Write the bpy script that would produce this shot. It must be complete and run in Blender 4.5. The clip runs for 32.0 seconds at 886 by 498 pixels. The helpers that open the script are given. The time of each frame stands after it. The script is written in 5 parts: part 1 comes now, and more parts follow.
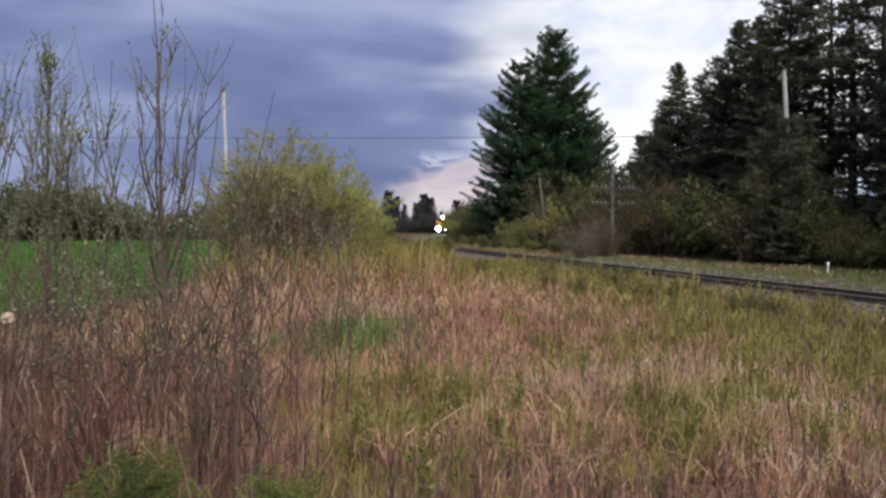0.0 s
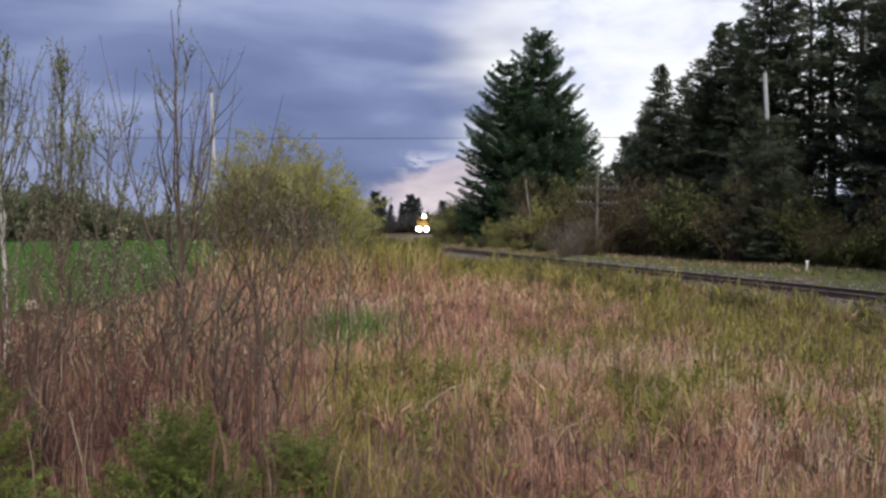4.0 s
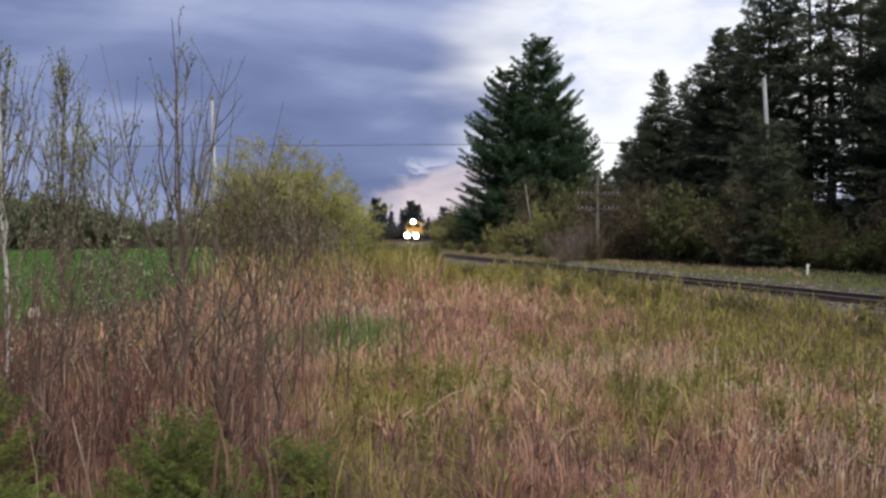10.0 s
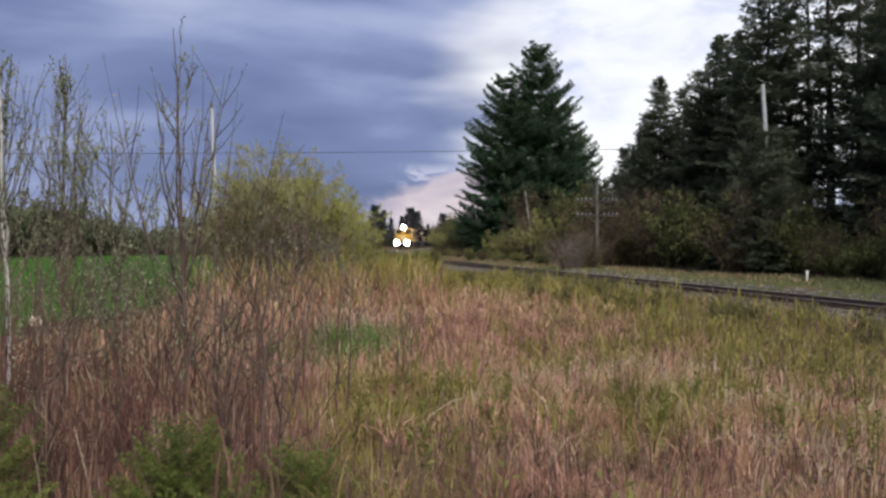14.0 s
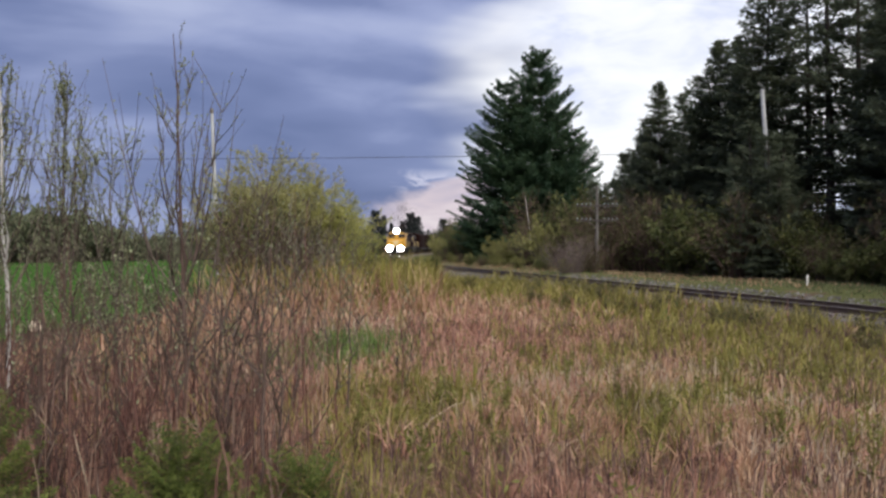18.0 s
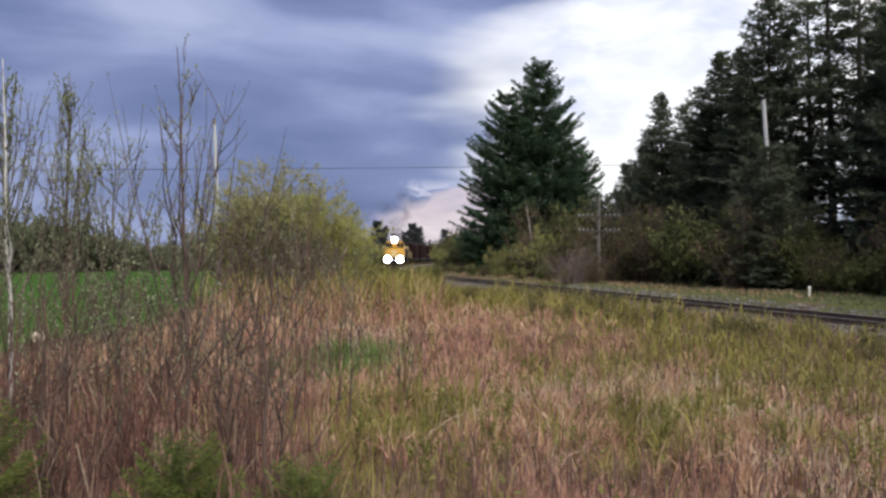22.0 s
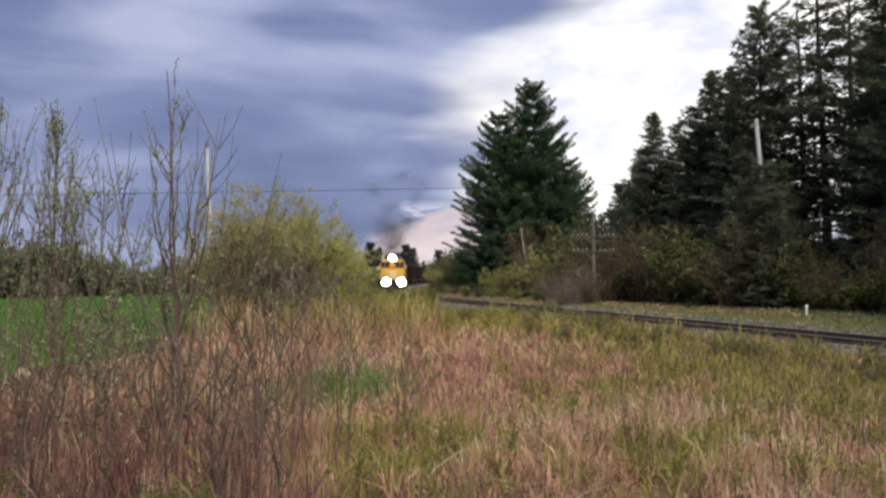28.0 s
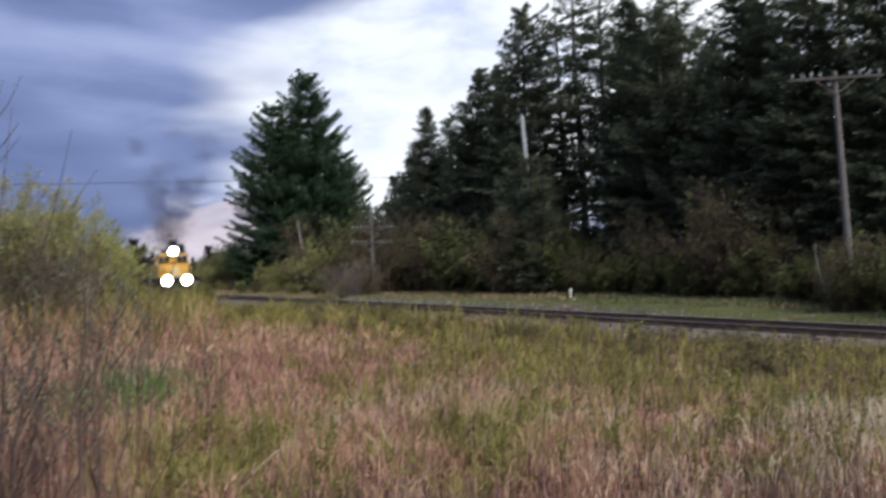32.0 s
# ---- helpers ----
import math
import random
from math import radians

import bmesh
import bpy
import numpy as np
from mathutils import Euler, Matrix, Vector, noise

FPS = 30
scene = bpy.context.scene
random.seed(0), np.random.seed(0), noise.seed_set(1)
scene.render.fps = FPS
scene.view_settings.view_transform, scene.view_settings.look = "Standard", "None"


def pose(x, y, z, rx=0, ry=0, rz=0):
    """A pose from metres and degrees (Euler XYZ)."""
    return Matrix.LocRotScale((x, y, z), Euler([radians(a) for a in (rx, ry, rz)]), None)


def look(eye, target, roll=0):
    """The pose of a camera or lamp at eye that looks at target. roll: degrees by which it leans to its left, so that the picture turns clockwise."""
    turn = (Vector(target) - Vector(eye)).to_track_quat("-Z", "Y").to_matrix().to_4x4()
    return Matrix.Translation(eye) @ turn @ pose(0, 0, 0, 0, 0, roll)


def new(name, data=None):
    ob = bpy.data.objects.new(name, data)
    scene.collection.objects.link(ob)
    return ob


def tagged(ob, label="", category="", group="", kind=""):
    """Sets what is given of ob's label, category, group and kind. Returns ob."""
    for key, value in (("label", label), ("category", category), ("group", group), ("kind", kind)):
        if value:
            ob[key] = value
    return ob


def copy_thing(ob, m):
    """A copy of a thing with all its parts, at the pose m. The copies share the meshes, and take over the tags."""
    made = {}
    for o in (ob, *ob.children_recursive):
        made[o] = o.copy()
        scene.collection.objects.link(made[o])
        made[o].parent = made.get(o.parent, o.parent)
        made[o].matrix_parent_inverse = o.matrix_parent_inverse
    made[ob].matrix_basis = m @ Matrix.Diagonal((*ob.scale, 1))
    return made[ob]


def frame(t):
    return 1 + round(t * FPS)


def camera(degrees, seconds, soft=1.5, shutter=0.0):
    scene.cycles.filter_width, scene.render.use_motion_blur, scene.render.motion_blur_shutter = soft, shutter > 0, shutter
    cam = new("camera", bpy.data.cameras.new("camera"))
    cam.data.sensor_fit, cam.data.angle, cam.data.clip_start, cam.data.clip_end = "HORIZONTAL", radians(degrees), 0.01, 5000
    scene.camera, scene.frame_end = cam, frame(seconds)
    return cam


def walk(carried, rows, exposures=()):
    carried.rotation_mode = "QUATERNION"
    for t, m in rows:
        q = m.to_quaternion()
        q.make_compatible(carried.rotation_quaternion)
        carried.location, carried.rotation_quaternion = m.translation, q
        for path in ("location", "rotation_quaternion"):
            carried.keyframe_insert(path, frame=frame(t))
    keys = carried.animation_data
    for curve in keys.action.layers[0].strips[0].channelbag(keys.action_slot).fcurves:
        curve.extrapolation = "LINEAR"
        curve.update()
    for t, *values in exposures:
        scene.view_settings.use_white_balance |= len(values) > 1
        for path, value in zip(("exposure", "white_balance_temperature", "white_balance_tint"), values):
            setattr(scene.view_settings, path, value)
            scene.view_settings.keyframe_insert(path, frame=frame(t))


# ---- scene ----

def view(x, y, z, yaw, pitch, lean):
    """A camera pose from its place, its bearing to the right of +y, its tilt upward and its lean."""
    a, b = radians(yaw), radians(pitch)
    way = Vector((math.sin(a) * math.cos(b), math.cos(a) * math.cos(b), math.sin(b)))
    return look(Vector((x, y, z)), Vector((x, y, z)) + way, lean)


cam = camera(56.15, 32.0, soft=2.7, shutter=0.6)
walk(cam, [
    (0.0, view(0.039, 0.615, 1.956, -0.864, -1.595, 0.513)),
    (0.5, view(0.041, 0.618, 1.952, -0.864, -1.554, 0.541)),
    (1.0, view(0.043, 0.615, 1.948, -0.848, -1.527, 0.541)),
    (1.5, view(0.031, 0.491, 1.933, -0.650, -1.147, 0.503)),
    (2.0, view(0.013, 0.333, 1.912, -0.312, -0.740, 0.488)),
    (2.5, view(-0.005, 0.004, 1.872, 0.518, -0.743, 0.383)),
    (3.0, view(-0.011, 0.029, 1.877, 0.246, -0.903, 0.422)),
    (3.5, view(-0.013, 0.027, 1.888, 0.103, -1.271, 0.504)),
    (5.5, view(-0.017, 0.024, 1.897, 0.032, -1.832, 0.364)),
    (6.0, view(-0.011, 0.024, 1.896, 0.000, -1.861, 0.308)),
    (7.0, view(-0.013, 0.023, 1.891, -0.016, -1.859, 0.262)),
    (8.0, view(-0.016, 0.006, 1.892, 0.063, -1.640, 0.251)),
    (9.0, view(-0.014, 0.002, 1.892, 0.056, -1.405, 0.241)),
    (10.0, view(-0.009, -0.007, 1.890, 0.042, -1.120, 0.186)),
    (11.0, view(-0.012, -0.012, 1.893, 0.063, -0.887, 0.171)),
    (12.0, view(-0.018, -0.015, 1.897, 0.078, -0.760, 0.139)),
    (13.0, view(-0.021, -0.012, 1.897, 0.086, -0.722, 0.141)),
    (14.0, view(-0.013, -0.032, 1.900, 0.063, -0.660, 0.072)),
    (14.5, view(-0.011, -0.031, 1.898, 0.059, -0.616, 0.088)),
    (16.5, view(-0.016, -0.024, 1.890, 0.065, -0.425, 0.006)),
    (17.0, view(-0.016, -0.023, 1.894, 0.066, -0.380, 0.012)),
    (18.0, view(-0.008, -0.036, 1.896, 0.046, -0.295, 0.003)),
    (19.0, view(-0.005, -0.041, 1.895, 0.048, -0.237, 0.005)),
    (20.0, view(-0.006, -0.052, 1.896, 0.021, -0.022, -0.001)),
    (21.0, view(-0.009, -0.059, 1.903, -0.016, 0.185, 0.056)),
    (22.0, view(-0.009, -0.056, 1.902, -0.070, 0.420, 0.056)),
    (23.0, view(-0.009, -0.057, 1.903, -0.131, 0.661, 0.070)),
    (24.0, view(-0.009, -0.065, 1.903, -0.170, 0.924, 0.065)),
    (25.0, view(-0.010, -0.073, 1.903, -0.209, 1.173, 0.076)),
    (25.5, view(-0.012, -0.026, 1.918, -0.212, 1.379, 0.132)),
    (27.5, view(-0.047, 0.158, 1.950, -0.005, 1.902, -0.246)),
    (28.0, view(-0.076, 0.209, 1.972, 0.385, 1.841, -0.520)),
    (28.5, view(-0.095, 0.196, 1.982, 1.001, 1.935, -0.630)),
    (29.0, view(-0.139, 0.200, 1.977, 1.865, 2.313, -0.704)),
    (29.5, view(-0.178, 0.241, 1.972, 2.923, 2.556, -0.910)),
    (30.0, view(-0.268, 0.246, 1.977, 4.476, 2.061, -1.144)),
    (30.5, view(-0.380, 0.326, 1.965, 6.596, 1.041, -1.578)),
    (31.0, view(-0.398, 0.368, 1.928, 8.891, -0.135, -2.048)),
    (31.5, view(-0.406, 0.352, 1.920, 11.889, -0.735, -2.043)),
    (32.0, view(-0.420, 0.480, 1.925, 15.900, 1.030, -2.120)),
], exposures=[(0.0, 0.0, 6480, 10), (18.0, 0.04, 6450, 10), (24.0, 0.12, 6450, 10), (28.0, 0.14, 6850, 10), (30.0, 0.15, 6800, 10), (31.0, 0.16, 6850, 10), (32.0, 0.06, 6100, 10)])

# ---- world, sun ----
SUN_BEARING, SUN_HEIGHT = 160.0, 42.0


def nd(tree, kind, **inputs):
    n = tree.nodes.new(kind)
    for key, value in inputs.items():
        n.inputs[key.replace("_", " ")].default_value = value
    return n


def math_node(tree, op, a, b=None, c=None, clamp=False):
    n = tree.nodes.new("ShaderNodeMath")
    n.operation, n.use_clamp = op, clamp
    for i, v in enumerate((a, b, c)):
        if v is None:
            continue
        if isinstance(v, (int, float)):
            n.inputs[i].default_value = v
        else:
            tree.links.new(v, n.inputs[i])
    return n.outputs[0]


def ramp_node(tree, fac, stops, mode="LINEAR"):
    n = tree.nodes.new("ShaderNodeValToRGB")
    n.color_ramp.interpolation = mode
    while len(n.color_ramp.elements) < len(stops):
        n.color_ramp.elements.new(0.5)
    for e, (p, c) in zip(n.color_ramp.elements, stops):
        e.position, e.color = p, (*c, 1) if len(c) == 3 else c
    tree.links.new(fac, n.inputs[0])
    return n.outputs[0]


def mix_node(tree, fac, a, b, blend="MIX"):
    n = tree.nodes.new("ShaderNodeMix")
    n.data_type, n.blend_type = "RGBA", blend
    for sock, v in ((n.inputs["Factor"], fac), (n.inputs["A"], a), (n.inputs["B"], b)):
        if isinstance(v, (int, float)):
            sock.default_value = v
        elif isinstance(v, tuple):
            sock.default_value = (*v, 1)
        else:
            tree.links.new(v, sock)
    return n.outputs["Result"]


def build_world():
    world = bpy.data.worlds.new("storm_sky")
    scene.world = world
    world.use_nodes = True
    t = world.node_tree
    t.nodes.clear()
    L = t.links.new
    out, bg = t.nodes.new("ShaderNodeOutputWorld"), t.nodes.new("ShaderNodeBackground")
    L(bg.outputs[0], out.inputs[0])
    sky = t.nodes.new("ShaderNodeTexSky")
    sky.sky_type, sky.sun_disc = "NISHITA", False
    sky.sun_elevation, sky.sun_rotation = radians(SUN_HEIGHT), radians(SUN_BEARING)
    coord = t.nodes.new("ShaderNodeTexCoord")
    sep = t.nodes.new("ShaderNodeSeparateXYZ")
    L(coord.outputs["Generated"], sep.inputs[0])
    x, y, z = sep.outputs

    def cloud_noise(sx, sy, sz, scale, detail, rough, warp=0.0, shift=0.0):
        m = t.nodes.new("ShaderNodeMapping")
        m.inputs["Scale"].default_value = (sx, sy, sz)
        m.inputs["Location"].default_value = (shift, shift * 0.7, shift * 0.3)
        m.inputs["Rotation"].default_value = (0, radians(-9), 0)
        L(coord.outputs["Generated"], m.inputs[0])
        n = nd(t, "ShaderNodeTexNoise", Scale=scale, Detail=detail, Roughness=rough, Distortion=warp)
        L(m.outputs[0], n.inputs["Vector"])
        return n.outputs["Fac"]

    rolls = cloud_noise(1, 1, 4.6, 2.6, 3, 0.42, 0.4, 2.3)
    wisps = cloud_noise(1, 1, 3.0, 9.0, 5, 0.55, 0.4, 7.1)
    edge = cloud_noise(1, 1, 2.0, 2.6, 4, 0.5, 0.3, 4.4)
    # the storm deck: blue-grey, streaked
    body = math_node(t, "ADD", math_node(t, "MULTIPLY", rolls, 0.86), math_node(t, "MULTIPLY", wisps, 0.14))
    deck = ramp_node(t, body, [(0.34, (0.135, 0.175, 0.34)), (0.47, (0.20, 0.245, 0.44)), (0.56, (0.31, 0.36, 0.58)), (0.68, (0.46, 0.51, 0.72))])
    # heavier cloud towards the field
    heavy = nd(t, "ShaderNodeMapRange", From_Min=-0.16, From_Max=-0.42, To_Min=0.0, To_Max=0.26)
    L(x, heavy.inputs[0])
    deck = mix_node(t, heavy.outputs[0], deck, (0.135, 0.175, 0.34))
    # the clearing: thin bright cloud towards +x and behind
    thin = math_node(t, "ADD", math_node(t, "MULTIPLY", edge, 0.65), math_node(t, "MULTIPLY", wisps, 0.35))
    clear = ramp_node(t, thin, [(0.36, (0.60, 0.66, 0.88)), (0.46, (0.90, 0.925, 1.0)), (0.56, (1.05, 1.05, 1.05))])
    side = math_node(t, "ADD", x, math_node(t, "MULTIPLY", math_node(t, "SUBTRACT", edge, 0.5), 0.24))
    side = math_node(t, "ADD", side, math_node(t, "MULTIPLY", math_node(t, "SUBTRACT", 0.0, y), 0.25))
    side = math_node(t, "ADD", side, math_node(t, "MULTIPLY", math_node(t, "SUBTRACT", rolls, 0.5), 0.34))
    # lower down the deck reaches further across
    dip = nd(t, "ShaderNodeMapRange", From_Min=0.20, From_Max=0.07, To_Min=0.0, To_Max=0.055)
    L(z, dip.inputs[0])
    side = math_node(t, "SUBTRACT", side, dip.outputs[0])
    # and high up the deck hangs over it again
    over = nd(t, "ShaderNodeMapRange", From_Min=0.19, From_Max=0.29, To_Min=0.0, To_Max=0.085)
    L(z, over.inputs[0])
    side = math_node(t, "SUBTRACT", side, over.outputs[0])
    open_sky = nd(t, "ShaderNodeMapRange", From_Min=-0.262, From_Max=-0.135)
    open_sky.interpolation_type = "SMOOTHSTEP"
    L(side, open_sky.inputs[0])
    # the pale gap low above the horizon
    low = math_node(t, "ADD", math_node(t, "SUBTRACT", z, math_node(t, "MULTIPLY", x, 0.34)), math_node(t, "MULTIPLY", math_node(t, "SUBTRACT", wisps, 0.5), 0.11))
    gap = nd(t, "ShaderNodeMapRange", From_Min=0.082, From_Max=0.062)
    gap.interpolation_type = "SMOOTHSTEP"
    L(low, gap.inputs[0])
    gap_side = nd(t, "ShaderNodeMapRange", From_Min=-0.12, From_Max=-0.04)
    L(x, gap_side.inputs[0])
    gap_end = nd(t, "ShaderNodeMapRange", From_Min=0.10, From_Max=0.05)
    L(x, gap_end.inputs[0])
    gapped = math_node(t, "MULTIPLY", math_node(t, "MULTIPLY", gap.outputs[0], gap_side.outputs[0]), gap_end.outputs[0])
    col = mix_node(t, open_sky.outputs[0], deck, clear)
    col = mix_node(t, gapped, col, ramp_node(t, wisps, [(0.35, (0.50, 0.45, 0.55)), (0.5, (0.64, 0.55, 0.61)), (0.65, (0.74, 0.66, 0.70))]))
    # small torn white clouds just above the gap
    torn = cloud_noise(1, 1, 2.2, 26.0, 4, 0.6, 0.8, 1.64)
    tear = ramp_node(t, torn, [(0.50, (0, 0, 0)), (0.62, (1, 1, 1))])
    belt = nd(t, "ShaderNodeMapRange", From_Min=0.017, From_Max=0.004)
    L(math_node(t, "ABSOLUTE", math_node(t, "SUBTRACT", z, 0.075)), belt.inputs[0])
    reach = nd(t, "ShaderNodeMapRange", From_Min=0.050, From_Max=0.020)
    L(math_node(t, "ABSOLUTE", math_node(t, "ADD", x, 0.016)), reach.inputs[0])
    torn_at = math_node(t, "MULTIPLY", math_node(t, "MULTIPLY", belt.outputs[0], reach.outputs[0]), tear)
    col = mix_node(t, math_node(t, "MULTIPLY", torn_at, 0.7), col, (0.66, 0.66, 0.80))
    # blue of the clear air shows faintly through the deck
    tint = mix_node(t, 1.0, sky.outputs[0], (0.035, 0.035, 0.035), "MULTIPLY")
    col = mix_node(t, 0.12, col, tint, "ADD")
    L(col, bg.inputs[0])
    bg.inputs[1].default_value = SKY_STRENGTH
    sun = new("sun", bpy.data.lights.new("sun", "SUN"))
    sun.data.energy, sun.data.angle, sun.data.color = SUN_STRENGTH, radians(24), (1.0, 0.95, 0.88)
    a, e = radians(SUN_BEARING), radians(SUN_HEIGHT)
    at = Vector((math.sin(a) * math.cos(e), math.cos(a) * math.cos(e), math.sin(e))) * 400
    sun.matrix_world = look(at, (0, 0, 0))


SKY_STRENGTH, SUN_STRENGTH = 1.0, 2.9
build_world()

# ---- materials ----


def surface(name, stops, scale=4.0, rough=0.85, bump=0.0, metal=0.0, island=0.0, detail=5.0, fine=0.0, by_object=0.0, sheen=0.25, spread_noise=False):
    """A procedural surface: noise picks from the colour stops; island and by_object spread the colours over loose pieces and objects."""
    m = bpy.data.materials.new(name)
    m.use_nodes = True
    t = m.node_tree
    b = t.nodes["Principled BSDF"]
    b.inputs["Roughness"].default_value, b.inputs["Metallic"].default_value = rough, metal
    b.inputs["Specular IOR Level"].default_value = sheen
    coord = t.nodes.new("ShaderNodeTexCoord")
    n = nd(t, "ShaderNodeTexNoise", Scale=scale, Detail=detail, Roughness=0.6)
    t.links.new(coord.outputs["Object"], n.inputs["Vector"])
    fac = n.outputs["Fac"]
    if fine:
        n2 = nd(t, "ShaderNodeTexNoise", Scale=fine, Detail=4.0, Roughness=0.7)
        t.links.new(coord.outputs["Object"], n2.inputs["Vector"])
        fac = math_node(t, "ADD", math_node(t, "MULTIPLY", fac, 0.55), math_node(t, "MULTIPLY", n2.outputs["Fac"], 0.45))
    if spread_noise:
        k = nd(t, "ShaderNodeMapRange", From_Min=0.34, From_Max=0.66)
        t.links.new(fac, k.inputs[0])
        fac = k.outputs[0]
    if island:
        g = t.nodes.new("ShaderNodeNewGeometry")
        fac = math_node(t, "ADD", math_node(t, "MULTIPLY", fac, 1 - island), math_node(t, "MULTIPLY", g.outputs["Random Per Island"], island))
    if by_object:
        o = t.nodes.new("ShaderNodeObjectInfo")
        fac = math_node(t, "ADD", math_node(t, "MULTIPLY", fac, 1 - by_object), math_node(t, "MULTIPLY", o.outputs["Random"], by_object))
    t.links.new(ramp_node(t, fac, stops), b.inputs["Base Color"])
    if bump:
        k = nd(t, "ShaderNodeBump", Strength=bump, Distance=0.05)
        t.links.new(fac, k.inputs["Height"])
        t.links.new(k.outputs[0], b.inputs["Normal"])
    return m


def leafy(name, stops, scale=1.5, island=0.6, through_light=0.25, rough=0.7, fine=0.0):
    """Foliage: like surface(), with some light passing through."""
    m = surface(name, stops, scale, rough, island=island, detail=3.0, spread_noise=True, fine=fine)
    t = m.node_tree
    b, out = t.nodes["Principled BSDF"], t.nodes["Material Output"]
    tr = t.nodes.new("ShaderNodeBsdfTranslucent")
    t.links.new(b.inputs["Base Color"].links[0].from_socket, tr.inputs[0])
    mx = t.nodes.new("ShaderNodeMixShader")
    mx.inputs[0].default_value = through_light
    t.links.new(b.outputs[0], mx.inputs[1])
    t.links.new(tr.outputs[0], mx.inputs[2])
    t.links.new(mx.outputs[0], out.inputs[0])
    return m


def glowing(name, color, strength):
    m = bpy.data.materials.new(name)
    m.use_nodes = True
    b = m.node_tree.nodes["Principled BSDF"]
    b.inputs["Base Color"].default_value = (0.8, 0.8, 0.8, 1)
    b.inputs["Emission Color"].default_value = (*color, 1)
    b.inputs["Emission Strength"].default_value = strength
    return m


M = {}
M["soil"] = surface("dry_meadow_soil", [(0.3, (0.05, 0.038, 0.026)), (0.5, (0.10, 0.07, 0.048)), (0.62, (0.17, 0.115, 0.08)), (0.75, (0.09, 0.085, 0.04))], 0.35, 0.95, 0.5, fine=9, sheen=0.0)
M["crop"] = surface("young_green_crop", [(0.3, (0.036, 0.080, 0.018)), (0.5, (0.050, 0.108, 0.024)), (0.7, (0.072, 0.135, 0.034))], 0.12, 0.95, 0.3, fine=3, sheen=0.0)
M["verge"] = surface("mown_verge", [(0.3, (0.06, 0.075, 0.025)), (0.5, (0.10, 0.105, 0.042)), (0.7, (0.17, 0.14, 0.08))], 0.5, 0.95, 0.4, fine=8, sheen=0.0)
M["ballast"] = surface("crushed_stone_ballast", [(0.3, (0.065, 0.052, 0.045)), (0.5, (0.115, 0.095, 0.083)), (0.7, (0.20, 0.172, 0.153))], 1.2, 0.95, 0.9, fine=22)
M["stone"] = surface("loose_stone", [(0.2, (0.07, 0.062, 0.06)), (0.5, (0.135, 0.122, 0.118)), (0.8, (0.23, 0.21, 0.205))], 3, 0.95, island=0.8, sheen=0.0)
M["rail"] = surface("rusted_rail_steel", [(0.3, (0.08, 0.055, 0.043)), (0.6, (0.145, 0.10, 0.077)), (0.8, (0.21, 0.15, 0.118))], 3, 0.75, 0.2, 0.2, fine=40)
M["rail_head"] = surface("worn_rail_head", [(0.3, (0.16, 0.14, 0.13)), (0.7, (0.30, 0.28, 0.27))], 4, 0.5, 0.05, 0.6)
M["tie"] = surface("creosoted_timber", [(0.2, (0.075, 0.063, 0.055)), (0.5, (0.135, 0.115, 0.102)), (0.8, (0.22, 0.19, 0.172))], 3, 0.9, 0.5, fine=30, by_object=0.4)
M["needle"] = leafy("spruce_needles", [(0.2, (0.078, 0.098, 0.064)), (0.5, (0.112, 0.132, 0.084)), (0.8, (0.150, 0.168, 0.104))], 0.5, 0.5, 0.38)
M["pine"] = leafy("pine_needles", [(0.2, (0.040, 0.078, 0.046)), (0.5, (0.070, 0.122, 0.068)), (0.8, (0.115, 0.175, 0.092))], 0.35, 0.5, 0.4)
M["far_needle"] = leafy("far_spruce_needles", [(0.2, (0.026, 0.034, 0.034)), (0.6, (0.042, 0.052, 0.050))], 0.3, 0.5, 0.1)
M["young_needle"] = leafy("young_spruce_needles", [(0.2, (0.06, 0.085, 0.020)), (0.5, (0.13, 0.165, 0.034)), (0.8, (0.24, 0.26, 0.07))], 2, 0.6, 0.25)
M["bark"] = surface("conifer_bark", [(0.3, (0.04, 0.032, 0.028)), (0.7, (0.11, 0.09, 0.08))], 2, 0.95, 0.6, fine=14)
M["twig"] = surface("brown_twigs", [(0.2, (0.052, 0.037, 0.030)), (0.5, (0.092, 0.067, 0.055)), (0.8, (0.16, 0.125, 0.105))], 2, 0.9, island=0.6)
M["bare_twig"] = surface("reddish_bare_twigs", [(0.2, (0.055, 0.034, 0.026)), (0.5, (0.10, 0.064, 0.050)), (0.8, (0.165, 0.110, 0.088))], 2, 0.9, island=0.6)
M["grey_twig"] = surface("grey_bare_twigs", [(0.2, (0.11, 0.083, 0.073)), (0.5, (0.18, 0.138, 0.122)), (0.8, (0.26, 0.205, 0.182))], 2, 0.9, island=0.6)
M["red_stem"] = surface("reddish_dry_stems", [(0.12, (0.055, 0.028, 0.024)), (0.45, (0.135, 0.070, 0.054)), (0.68, (0.22, 0.135, 0.10)), (0.84, (0.38, 0.28, 0.21)), (0.95, (0.22, 0.19, 0.08))], 1.5, 0.9, island=0.75)
M["shrub_red"] = surface("reddish_shrub_bark", [(0.2, (0.065, 0.030, 0.025)), (0.5, (0.12, 0.056, 0.045)), (0.8, (0.20, 0.105, 0.085))], 1.5, 0.9, island=0.7)
M["seed"] = surface("pale_seed_fluff", [(0.3, (0.42, 0.33, 0.24)), (0.7, (0.66, 0.56, 0.44))], 30, 0.95)
M["birch"] = surface("white_birch_bark", [(0.32, (0.06, 0.05, 0.05)), (0.42, (0.50, 0.48, 0.45)), (0.7, (0.68, 0.66, 0.62))], 6, 0.8, 0.2, fine=18)
